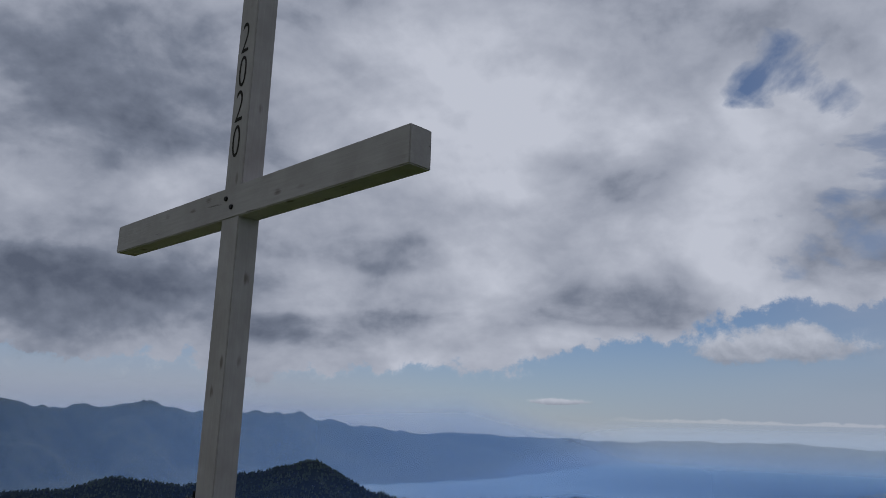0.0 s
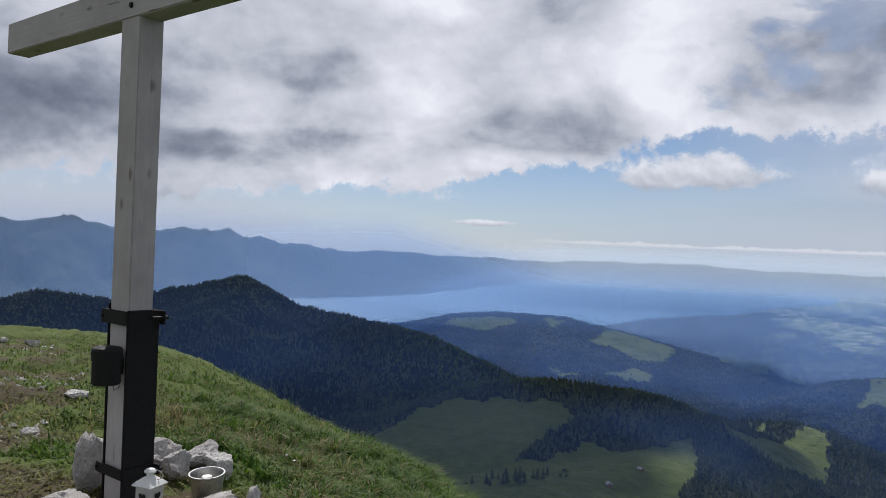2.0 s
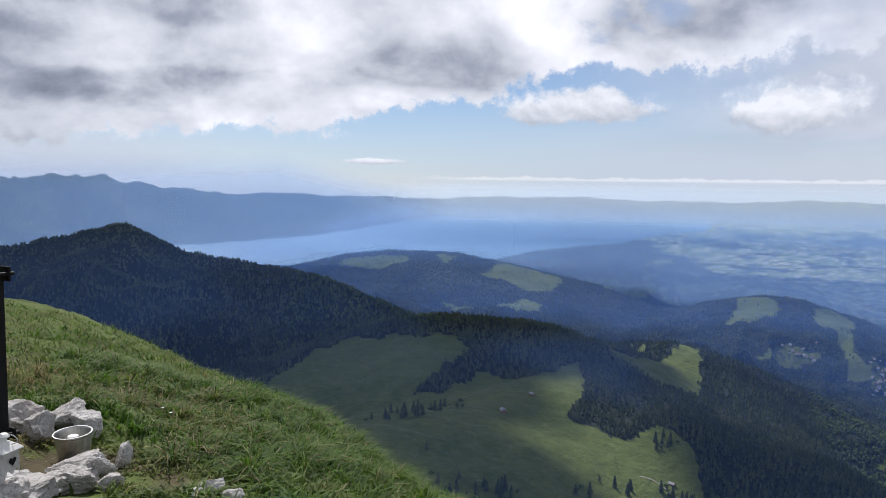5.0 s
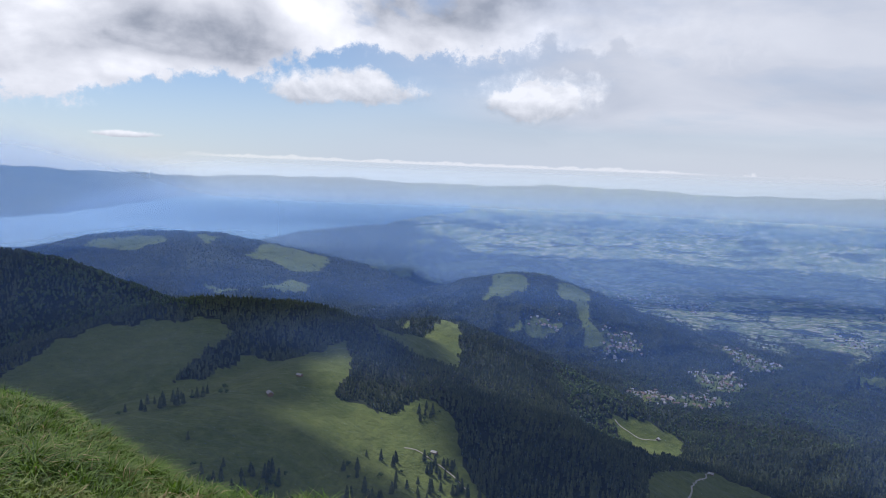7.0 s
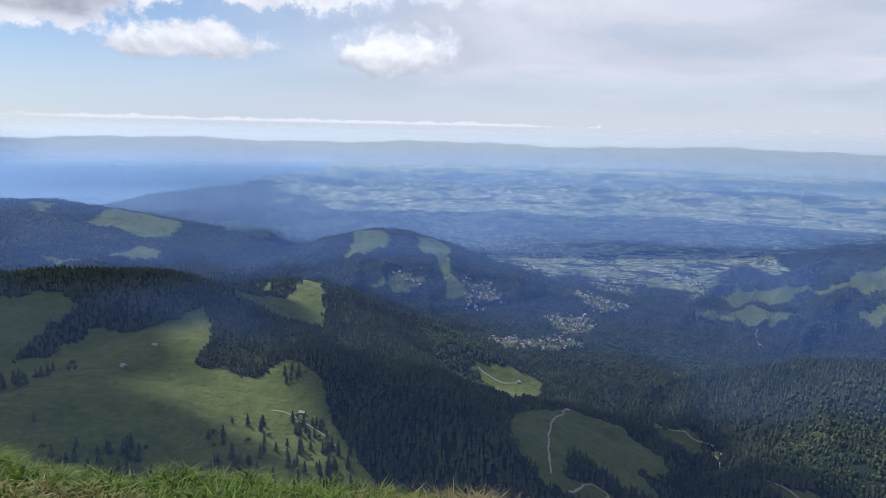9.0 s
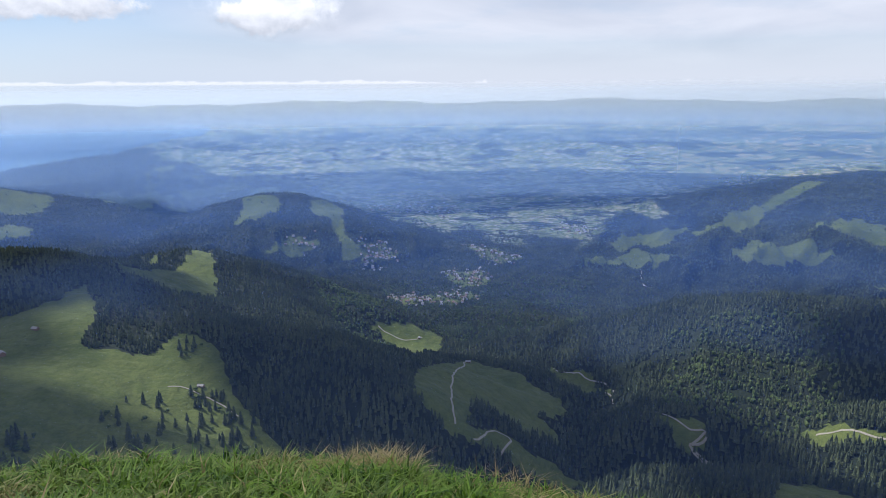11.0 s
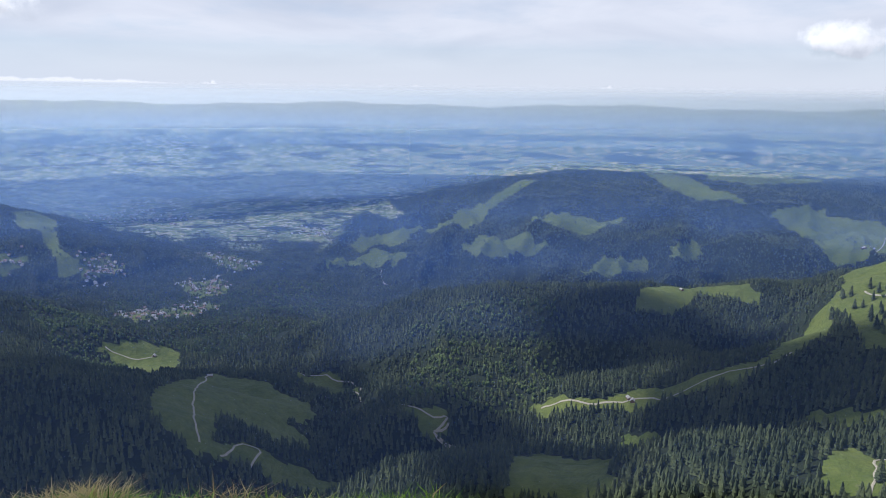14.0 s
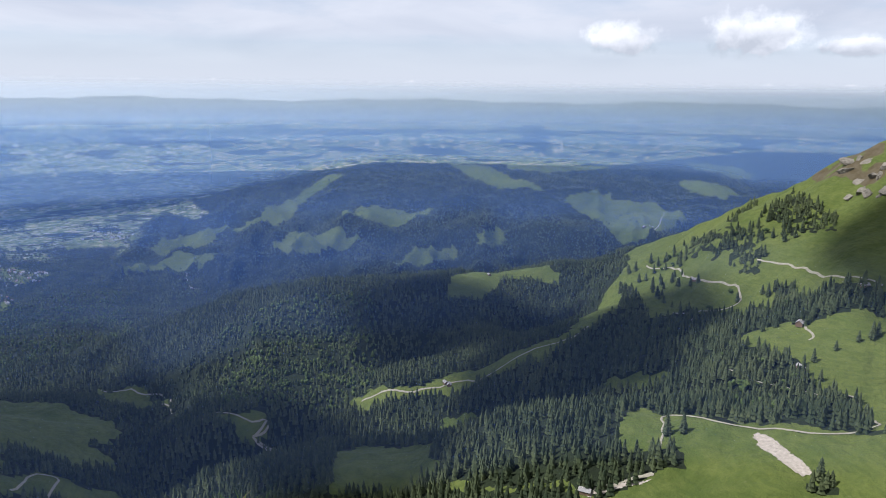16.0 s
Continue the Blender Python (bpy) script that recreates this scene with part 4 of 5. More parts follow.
def tube(points, radius, sides=6, bm=None):
    """A bent wire along points."""
    bm = bm or bmesh.new()
    rings = []
    for i, p in enumerate(points):
        p = Vector(p)
        way = (Vector(points[min(i + 1, len(points) - 1)]) - Vector(points[max(i - 1, 0)])).normalized()
        side = way.orthogonal().normalized()
        over = way.cross(side)
        rings.append([bm.verts.new(p + (side * math.cos(2 * math.pi * k / sides) + over * math.sin(2 * math.pi * k / sides)) * radius) for k in range(sides)])
    for a, b in zip(rings, rings[1:]):
        for k in range(sides):
            bm.faces.new((a[k], a[(k + 1) % sides], b[(k + 1) % sides], b[k]))
    return bm


def wood_material(name, along):
    """Weathered pale spruce: grain along one axis of the beam, knots, drying cracks and grey stains."""
    mat, n, bsdf = material(name, 0.75)
    at = n.add("ShaderNodeTexCoord").outputs["Object"]
    stretch = [16.0, 16.0, 16.0]
    stretch[along] = 0.9
    lines = n.noise(n.vec("MULTIPLY", at, tuple(stretch)), 3.2, 6, 0.65, 0.6)
    stain = n.noise(at, 2.6, 5, 0.6)
    squash = [9.0, 9.0, 9.0]
    squash[along] = 4.2
    knots = n.add("ShaderNodeTexVoronoi", feature="F1")
    n.link(n.vec("MULTIPLY", at, tuple(squash)), knots.inputs["Vector"])
    knots.inputs["Scale"].default_value = 0.9
    pick = n.add("ShaderNodeSeparateColor")
    n.link(knots.outputs["Color"], pick.inputs[0])
    knot = n.math("MULTIPLY", n.smooth(n.math("ADD", knots.outputs["Distance"], n.math("MULTIPLY", n.math("SUBTRACT", lines, 0.5), 0.3)), 0.2, 0.05), n.smooth(pick.outputs[0], 0.35, 0.55))
    colour = n.mix(n.ramp(lines, (0.30, 0.0), (0.70, 1.0)), (0.37, 0.345, 0.335), (0.43, 0.405, 0.392))
    colour = n.mix(n.math("MULTIPLY", n.ramp(stain, (0.42, 0.0), (0.68, 1.0)), 0.55), colour, (0.26, 0.235, 0.222))
    colour = n.mix(n.math("MULTIPLY", knot, 0.7), colour, (0.10, 0.075, 0.055))
    crack = n.ramp(n.noise(n.vec("MULTIPLY", at, tuple(s * 0.8 for s in stretch)), 2.1, 3, 0.5, 0.4), (0.69, 0.0), (0.71, 1.0))
    colour = n.mix(n.math("MULTIPLY", crack, 0.6), colour, (0.06, 0.05, 0.045))
    n.link(colour, bsdf.inputs["Base Color"])
    bump(n, bsdf, n.math("SUBTRACT", lines, n.math("MULTIPLY", crack, 1.2)), 0.35, 0.004)
    return mat


def metal_material(name, a, b, rough, metallic=0.9, scale=30):
    mat = two_tone(name, a, b, scale, rough, relief=0.15, depth=0.002, own=True)
    bsdf = next(k for k in mat.node_tree.nodes if k.type == "BSDF_PRINCIPLED")
    bsdf.inputs["Metallic"].default_value = metallic
    bsdf.inputs["Specular IOR Level"].default_value = 0.5 if metallic > 0.5 else 0.2
    return mat


def stone_material():
    """Pale pitted limestone with brown hollows and lichen."""
    mat, n, bsdf = material("limestone", 0.92)
    at = place_of(n)
    big, mid, pit = n.noise(at, 3.0, 5, 0.6), n.noise(at, 14, 6, 0.7), n.noise(at, 60, 4, 0.7)
    colour = n.mix(n.ramp(big, (0.35, 0.0), (0.65, 1.0)), (0.46, 0.43, 0.40), (0.70, 0.68, 0.65))
    colour = n.mix(n.ramp(mid, (0.5, 0.0), (0.75, 0.7)), colour, (0.25, 0.22, 0.19))
    colour = n.mix(n.ramp(pit, (0.56, 0.0), (0.72, 0.8)), colour, (0.11, 0.10, 0.09))
    n.link(colour, bsdf.inputs["Base Color"])
    bump(n, bsdf, n.math("ADD", n.math("MULTIPLY", mid, 1.5), n.math("MULTIPLY", pit, -0.8)), 0.9, 0.03)
    return mat


STONE = stone_material()
POST_WOOD, BAR_WOOD = wood_material("post_wood", 2), wood_material("bar_wood", 0)
BLACK_STEEL = metal_material("black_steel", (0.006, 0.006, 0.0065), (0.014, 0.013, 0.012), 0.62, 0.0)
GALVANISED = metal_material("galvanised", (0.35, 0.35, 0.34), (0.55, 0.55, 0.53), 0.38, 0.9)
WHITE_PAINT = two_tone("white_paint", (0.62, 0.61, 0.57), (0.76, 0.75, 0.71), 20, 0.5, own=True)
HEART_DARK = two_tone("heart_dark", (0.02, 0.018, 0.016), (0.05, 0.045, 0.04), 25, 0.9, own=True)
WAX = two_tone("wax", (0.70, 0.68, 0.62), (0.80, 0.78, 0.73), 20, 0.5, own=True)
INK = two_tone("burnt_line", (0.016, 0.014, 0.013), (0.03, 0.026, 0.022), 40, 0.9, own=True)

CROSS_TURN = -44.1
CROSS_AT = Vector((-1.259, 4.459, -0.03))


def build_cross():
    """Post with its front corner at the origin: front face along -x, side face along +y; the bar is let into the front."""
    cross = new("summit_cross")
    cross.matrix_world = Matrix.Translation(CROSS_AT) @ Matrix.Rotation(radians(CROSS_TURN), 4, "Z")
    tagged(cross, "tall weathered wooden summit cross in a black steel shoe", "cross")
    d = 0.148
    post = box(-0.2, 0, 0, d, -0.12, 5.05, 0.006)
    part("post", post, POST_WOOD, cross, "grey weathered squared spruce post")
    part("crossbar", box(-1.742, 1.518, -0.006, 0.143, 2.83, 3.037, 0.006), BAR_WOOD, cross, "weathered squared beam with knots")
    for x, z in ((-0.155, 2.965), (-0.085, 2.90)):
        bolt = lathe(((0.0, 0.012), (0.014, 0.012), (0.016, 0.006), (0.016, -0.01)), 10)
        bmesh.ops.rotate(bolt, verts=bolt.verts, cent=(0, 0, 0), matrix=Matrix.Rotation(radians(90), 3, "X"))
        bmesh.ops.translate(bolt, verts=bolt.verts, vec=(x, -0.006, z))
        part("bolt", bolt, BLACK_STEEL, cross)
    # steel shoe: a plate on either side of the post and two clamps round it
    part("side_plate", box(0.001, 0.013, -0.012, d + 0.035, 0.0, 1.17, 0.002), BLACK_STEEL, cross, "black painted steel plate")
    part("side_plate", box(-0.213, -0.201, -0.008, d + 0.035, 0.0, 1.2, 0.002), BLACK_STEEL, cross, "black painted steel plate")
    for low, high in ((1.085, 1.165), (0.215, 0.275)):
        clamp = box(-0.26, 0.022, -0.024, -0.013, low, high, 0.002)
        box(-0.23, 0.06, d + 0.036, d + 0.047, low, high, 0.002, clamp)
        box(0.014, 0.024, -0.013, d + 0.036, low, high, 0.002, clamp)
        box(-0.224, -0.2135, -0.013, d + 0.036, low, high, 0.002, clamp)
        band = part("clamp", clamp, BLACK_STEEL, cross, "black steel clamp")
        for x, y in ((-0.243, 0.02), (0.045, d + 0.02)):
            bolt = lathe(((0.0, 0.05), (0.011, 0.05), (0.011, -0.05), (0.0, -0.05)), 8)
            bmesh.ops.rotate(bolt, verts=bolt.verts, cent=(0, 0, 0), matrix=Matrix.Rotation(radians(90), 3, "X"))
            bmesh.ops.translate(bolt, verts=bolt.verts, vec=(x, y, (low + high) / 2))
            part("bolt", bolt, BLACK_STEEL, band)
    # the year, cut into the front of the post from the top down
    for k, digit in enumerate("2020"):
        curve = bpy.data.curves.new("digit", "FONT")
        curve.body, curve.size, curve.align_x, curve.offset, curve.extrude = digit, 0.32, "CENTER", -0.004, 0.001
        text = new("digit", curve)
        bpy.context.view_layer.update()
        me = bpy.data.meshes.new_from_object(text.evaluated_get(bpy.context.evaluated_depsgraph_get()))
        bpy.data.objects.remove(text)
        me.materials.clear()
        me.materials.append(INK)
        ob = new("digit", me)
        ob.parent = cross
        ob.matrix_local = Matrix.Translation((-0.115, -0.0015, 3.965 - 0.243 * k)) @ Matrix.Rotation(radians(90), 4, "X") @ Matrix.Diagonal((0.62, 1, 1, 1))
        tagged(ob, "black burnt-in digit " + digit)


build_cross()


def build_register_tin():
    tin = new("register_tin")
    turn = Matrix.Rotation(radians(CROSS_TURN), 4, "Z")
    tin.matrix_world = Matrix.Translation(CROSS_AT) @ turn @ Matrix.Translation((-0.045, -0.0935, 0.76))
    tagged(tin, "black lidded tin fixed to the post of the cross", "box")
    part("body", lathe(((0.0, 0.0), (0.07, 0.0), (0.076, 0.006), (0.077, 0.17), (0.0, 0.17))), BLACK_STEEL, tin, smooth=False)
    part("lid", lathe(((0.08, 0.135), (0.082, 0.136), (0.082, 0.19), (0.076, 0.204), (0.045, 0.212), (0.0, 0.214))), BLACK_STEEL, tin, "black slip-on lid")
    part("hinge", box(-0.095, -0.078, -0.012, 0.012, 0.12, 0.16, 0.002), BLACK_STEEL, tin)
    part("bracket", box(-0.02, 0.02, 0.07, 0.0905, 0.05, 0.14, 0.002), BLACK_STEEL, tin)
    part("wire", tube([(0.02, 0.03, 0.0), (0.05, 0.02, -0.03), (0.06, 0.04, -0.02), (0.06, 0.05, 0.0)], 0.002), BLACK_STEEL, tin, "thin bent wire")


build_register_tin()


def rock(size, seed, material=STONE):
    """An angular limestone block: a ball cut by flat breaks and pitted."""
    rng = random.Random(seed)
    bm = bmesh.new()
    bmesh.ops.create_icosphere(bm, subdivisions=5 if max(size) > 0.33 and max(size) < 5 else 4, radius=1)
    cuts = [(Vector((rng.gauss(0, 1), rng.gauss(0, 1), rng.gauss(0, 1))).normalized(), rng.uniform(0.45, 0.8)) for _ in range(14)]
    shift = Vector((seed * 7.3, seed * 3.7, 0))
    for v in bm.verts:
        p = v.co.copy()
        for way, far in cuts:
            over = p.dot(way) - far
            if over > 0:
                p -= way * over
        crack = noise.voronoi(p * 2.6 + shift)[0]
        gap = min(1.0, (crack[1] - crack[0]) * 5)
        p *= 0.93 + 0.07 * gap + 0.09 * noise.noise(p * 3.1 + shift) + 0.07 * noise.noise(p * 8 + shift) + 0.05 * noise.noise(p * 19 + shift)
        v.co = Vector((p.x * size[0], p.y * size[1], p.z * size[2])) * 0.72
    me = bpy.data.meshes.new("rock")
    bm.to_mesh(me)
    bm.free()
    me.materials.append(material)
    me.polygons.foreach_set("use_smooth", [False] * len(me.polygons))
    return me


def put_rock(name, x, y, size, turn, seed, label, sink=0.35, tilt=0.0, base=None):
    z = float(summit(np.array([x]), np.array([y]))[0]) if base is None else base
    ob = new(name, rock(size, seed))
    ob.matrix_world = Matrix.Translation((x, y, z + size[2] * 0.5 * (1 - sink))) @ Euler((radians(tilt), 0, radians(turn))).to_matrix().to_4x4()
    return tagged(ob, label, "rock", group="stones round the cross")


put_rock("rock", -1.57, 4.92, (0.17, 0.24, 0.33), 20, 1, "tall pale limestone block behind the cross", 0.2, 8)
put_rock("rock", -1.34, 5.55, (0.28, 0.24, 0.22), 40, 2, "rough pale limestone block behind the cross", 0.2, 0)
put_rock("rock", -1.20, 5.42, (0.22, 0.19, 0.18), 80, 3, "broken limestone block beside the pail", 0.25, 0)
put_rock("rock", -1.09, 5.68, (0.25, 0.20, 0.20), 10, 4, "cracked pale limestone block behind the pail", 0.2, 0)
put_rock("rock", -0.92, 5.60, (0.19, 0.18, 0.20), 60, 5, "small weathered limestone block in the grass", 0.25, 0)
put_rock("rock", -0.80, 4.74, (0.36, 0.25, 0.15), 15, 6, "flat tilted limestone slab on the rubble", -0.35, -10)
put_rock("rock", -0.62, 5.10, (0.11, 0.10, 0.14), 50, 7, "small pointed limestone beside the slab", 0.2, 0)
put_rock("rock", -1.25, 4.18, (0.75, 0.55, 0.30), 30, 8, "pitted bedrock under the cross", 0.8, 0)
put_rock("rock", -1.65, 4.25, (0.65, 0.50, 0.26), 60, 10, "pitted pale bedrock beside the cross", 0.75, 0)
put_rock("rock", -1.05, 3.80, (0.70, 0.45, 0.22), 10, 12, "low pitted bedrock before the cross", 0.75, 0)
put_rock("rock", -1.50, 3.85, (0.60, 0.45, 0.20), 75, 14, "low cracked bedrock before the cross", 0.75, 0)
put_rock("rock", -0.84, 4.62, (0.34, 0.26, 0.16), 40, 16, "broken limestone under the slab", 0.5, 0)
put_rock("rock", -0.62, 4.62, (0.14, 0.11, 0.10), 5, 9, "small broken stone under the slab", 0.3, 0)
put_rock("rock", -0.08, 4.62, (0.20, 0.13, 0.10), 30, 11, "half-buried pale stone in the turf", 0.4, 0)
put_rock("rock", 0.06, 4.50, (0.16, 0.10, 0.07), 70, 13, "flat pale stone in the turf", 0.4, 0)
put_rock("rock", -0.16, 4.50, (0.12, 0.09, 0.07), 100, 15, "small brown stone in the turf", 0.4, 0)
put_rock("rock", -2.82, 8.08, (0.24, 0.15, 0.08), 10, 17, "flat white stone beside the path", 0.2, 0)
put_rock("rock", -5.5, 13.4, (0.2, 0.15, 0.12), 30, 18, "pale stone on the grassy crest", 0.3, 0)
put_rock("rock", -5.9, 13.3, (0.13, 0.1, 0.08), 70, 19, "pale stone on the worn crest", 0.3, 0)
put_rock("rock", -2.68, 6.71, (0.14, 0.11, 0.1), 70, 20, "small pale stone in the worn turf", 0.3, 0)


def build_chips():
    """Broken stone trodden into the path."""
    rng = np.random.RandomState(31)
    verts, faces = [], []
    for cx, cy, many, spread in ((-3.58, 9.02, 80, 0.36), (-2.93, 6.68, 60, 0.24), (-5.4, 13.0, 50, 0.5)):
        for _ in range(many):
            x, y, w = cx + rng.normal(0, spread), cy + rng.normal(0, spread * 1.4), rng.uniform(0.015, 0.05)
            z = float(summit(np.array([x]), np.array([y]))[0])
            n, turn, base = rng.randint(4, 7), rng.uniform(0, 6), len(verts)
            for k in range(n):
                a = turn + 2 * math.pi * k / n
                verts.append((x + w * math.cos(a) * rng.uniform(0.7, 1.3), y + w * math.sin(a) * rng.uniform(0.5, 1), z - 0.01))
            verts.append((x + rng.uniform(-0.3, 0.3) * w, y + rng.uniform(-0.3, 0.3) * w, z + w * rng.uniform(0.3, 0.7)))
            faces += [(base + k, base + (k + 1) % n, base + n) for k in range(n)]
    ob = mesh_object("stone_chips", np.array(verts), np.array(faces), STONE, smooth=False)
    tagged(ob, "broken pale stone trodden into the bare path", "gravel", kind="stuff")


build_chips()

CRAG = two_tone("crag", (0.13, 0.12, 0.10), (0.26, 0.24, 0.20), 0.12, 0.95)
for k in range(26):
    a, r = 113.4 + 0.22 * k, 1405 - 7 * k + 45 * math.sin(k * 2.4)
    p = bearing(a, r)
    ob = new("crag", rock((21 + 9 * math.sin(k * 1.7), 15 + 6 * math.cos(k), 14 + 5 * math.sin(k * 3.1)), 40 + k, CRAG))
    ob.matrix_world = Matrix.Translation((p.x, p.y, float(height(np.array([p.x]), np.array([p.y]))[0]) - 4.5)) @ Euler((0.2 * math.sin(k), 0.3 * math.cos(k * 2), k)).to_matrix().to_4x4()
    tagged(ob, "weathered brown limestone crag on the grassy mountain top", "rock", group="crags on the mountain top")


put_rock("rock", -1.02, 4.13, (0.17, 0.15, 0.17), 25, 21, "broken grey block under the lantern", 0.5, 0.0, -0.02)


def build_lantern():
    at = new("lantern")
    at.matrix_world = pose(-1.02, 4.13, 0.135, 0, 0, -28) @ Matrix.Scale(1.12, 4)
    tagged(at, "small white metal house lantern with dark hearts for cut-outs", "lantern")
    w = 0.043
    # walls with a scalloped foot
    for k in range(4):
        bm = bmesh.new()
        top, low = [], []
        for i in range(17):
            s = -w + 2 * w * i / 16
            dip = 0.012 + 0.020 * (0.5 - 0.5 * math.cos(2 * math.pi * (i / 16) * 2)) - (0.012 if i in (0, 16) else 0.0)
            low.append(bm.verts.new((s, -w, dip)))
            top.append(bm.verts.new((s, -w, 0.118)))
        for i in range(16):
            bm.faces.new((low[i], low[i + 1], top[i + 1], top[i]))
        solid = bmesh.ops.solidify(bm, geom=list(bm.faces), thickness=0.003)
        bmesh.ops.rotate(bm, verts=bm.verts, cent=(0, 0, 0), matrix=Matrix.Rotation(radians(90 * k), 3, "Z"))
        wall = part("wall_panel", bm, WHITE_PAINT, at)
        # dark plate on the wall stands in for the unlit heart cut-out
        heart = bmesh.new()
        ring = []
        for i in range(28):
            t = 2 * math.pi * i / 28
            ring.append(heart.verts.new((0.0014 * 16 * math.sin(t) ** 3 * 0.9, -w - 0.0045, 0.072 + 0.0014 * (13 * math.cos(t) - 5 * math.cos(2 * t) - 2 * math.cos(3 * t) - math.cos(4 * t)))))
        heart.faces.new(ring)
        bmesh.ops.solidify(heart, geom=list(heart.faces), thickness=0.001)
        bmesh.ops.rotate(heart, verts=heart.verts, cent=(0, 0, 0), matrix=Matrix.Rotation(radians(90 * k), 3, "Z"))
        part("heart_opening", heart, HEART_DARK, wall, "dark heart-shaped plate standing in for an unlit opening")
    roof = bmesh.new()
    rings = []
    for r, z in ((0.055, 0.117), (0.057, 0.122), (0.042, 0.138), (0.024, 0.152), (0.02, 0.156)):
        rings.append([roof.verts.new((r * sx, r * sy, z)) for sx, sy in ((-1, -1), (1, -1), (1, 1), (-1, 1))])
    for a, b in zip(rings, rings[1:]):
        for k in range(4):
            roof.faces.new((a[k], a[(k + 1) % 4], b[(k + 1) % 4], b[k]))
    roof.faces.new(rings[-1])
    roof.faces.new(rings[0][::-1])
    part("roof", roof, WHITE_PAINT, at)
    part("chimney", lathe(((0.016, 0.15), (0.016, 0.172), (0.027, 0.176), (0.028, 0.182), (0.018, 0.192), (0.0, 0.196)), 14), WHITE_PAINT, at, "round chipped chimney cap")
    loop = [(0.02 + 0.045 * math.sin(t), 0.012, 0.165 + 0.022 * math.cos(t)) for t in [2 * math.pi * i / 20 for i in range(21)]]
    part("handle", tube(loop, 0.0022), GALVANISED, at, "thin wire handle folded down")


build_lantern()


def build_pail():
    at = new("pail")
    z = float(summit(np.array([-0.97]), np.array([5.15]))[0])
    at.matrix_world = pose(-0.92, 5.15, z - 0.015, 3, -2, 0) @ Matrix.Scale(1.26, 4)
    tagged(at, "small galvanised pail with candle stubs among stones", "pail")
    part("body", lathe(((0.0, 0.003), (0.068, 0.003), (0.07, 0.0), (0.088, 0.145), (0.093, 0.15), (0.093, 0.157), (0.086, 0.157), (0.083, 0.148), (0.067, 0.012), (0.0, 0.012)), 32), GALVANISED, at, smooth=False)
    part("candle", lathe(((0.0, 0.013), (0.026, 0.013), (0.027, 0.135), (0.024, 0.139), (0.0, 0.137)), 16), WAX, at, "white candle stub")
    part("handle", tube([(0.091 * math.cos(t), 0.091 * math.sin(t), 0.148 - 0.035 * math.sin(t)) for t in [math.pi * i / 16 for i in range(17)]], 0.0025), GALVANISED, at)


build_pail()


# ---- turf ----
def grass_material():
    mat, n, bsdf = material("grass_blades", 0.6)
    geo = n.add("ShaderNodeNewGeometry")
    patch = n.noise(geo.outputs["Position"], 1.1, 5, 0.6)
    lot = geo.outputs["Random Per Island"]
    dry = n.add("ShaderNodeAttribute", attribute_name="dry").outputs["Fac"]
    colour = n.mix(n.ramp(lot, (0.15, 0.0), (0.85, 1.0)), (0.020, 0.060, 0.006), (0.112, 0.205, 0.020))
    colour = n.mix(n.ramp(patch, (0.48, 0.0), (0.68, 0.6)), colour, (0.092, 0.155, 0.02))
    colour = n.mix(dry, colour, n.mix(lot, (0.15, 0.115, 0.045), (0.36, 0.30, 0.16)))
    n.link(colour, bsdf.inputs["Base Color"])
    glow, mix, out = n.add("ShaderNodeBsdfTranslucent"), n.add("ShaderNodeMixShader"), n.add("ShaderNodeOutputMaterial")
    n.link(colour, glow.inputs[0])
    mix.inputs[0].default_value = 0.5
    n.link(bsdf.outputs[0], mix.inputs[1])
    n.link(glow.outputs[0], mix.inputs[2])
    n.link(mix.outputs[0], out.inputs[0])
    for other in [k for k in n.tree.nodes if k.type == "OUTPUT_MATERIAL" and k != out]:
        n.tree.nodes.remove(other)
    return mat


GRASS = grass_material()


def blades(name, label, x, y, tall, lean, dry, rng, width=0.006):
    """Bent tapering blades of grass as one mesh."""
    z = summit(x, y)
    k = len(x)
    a = rng.uniform(0, 2 * math.pi, k)
    side = np.stack([np.cos(a), np.sin(a), 0 * a], 1) * (width * rng.uniform(0.6, 1.3, k))[:, None]
    b = a + math.pi / 2 + rng.normal(0, 0.5, k)
    over = np.stack([np.cos(b), np.sin(b), 0 * b], 1) * (tall * lean)[:, None]
    up = np.array([0, 0, 1.0]) * tall[:, None]
    root = np.stack([x, y, z - 0.01], 1)
    verts = np.stack([root - side, root + side, root + up * 0.55 + over * 0.35 + side * 0.8, root + up * 0.55 + over * 0.35 - side * 0.8, root + up * (1 - 0.3 * lean)[:, None] + over], 1)
    at = np.arange(k)[:, None, None] * 5
    faces = (np.array([[0, 1, 2], [0, 2, 3], [3, 2, 4]])[None] + at).reshape(-1, 3)
    ob = mesh_object(name, verts.reshape(-1, 3), faces, GRASS, smooth=False)
    ob.data.attributes.new("dry", "FLOAT", "POINT").data.foreach_set("value", np.repeat(dry, 5).astype(np.float32))
    return tagged(ob, label, "grass", kind="stuff")


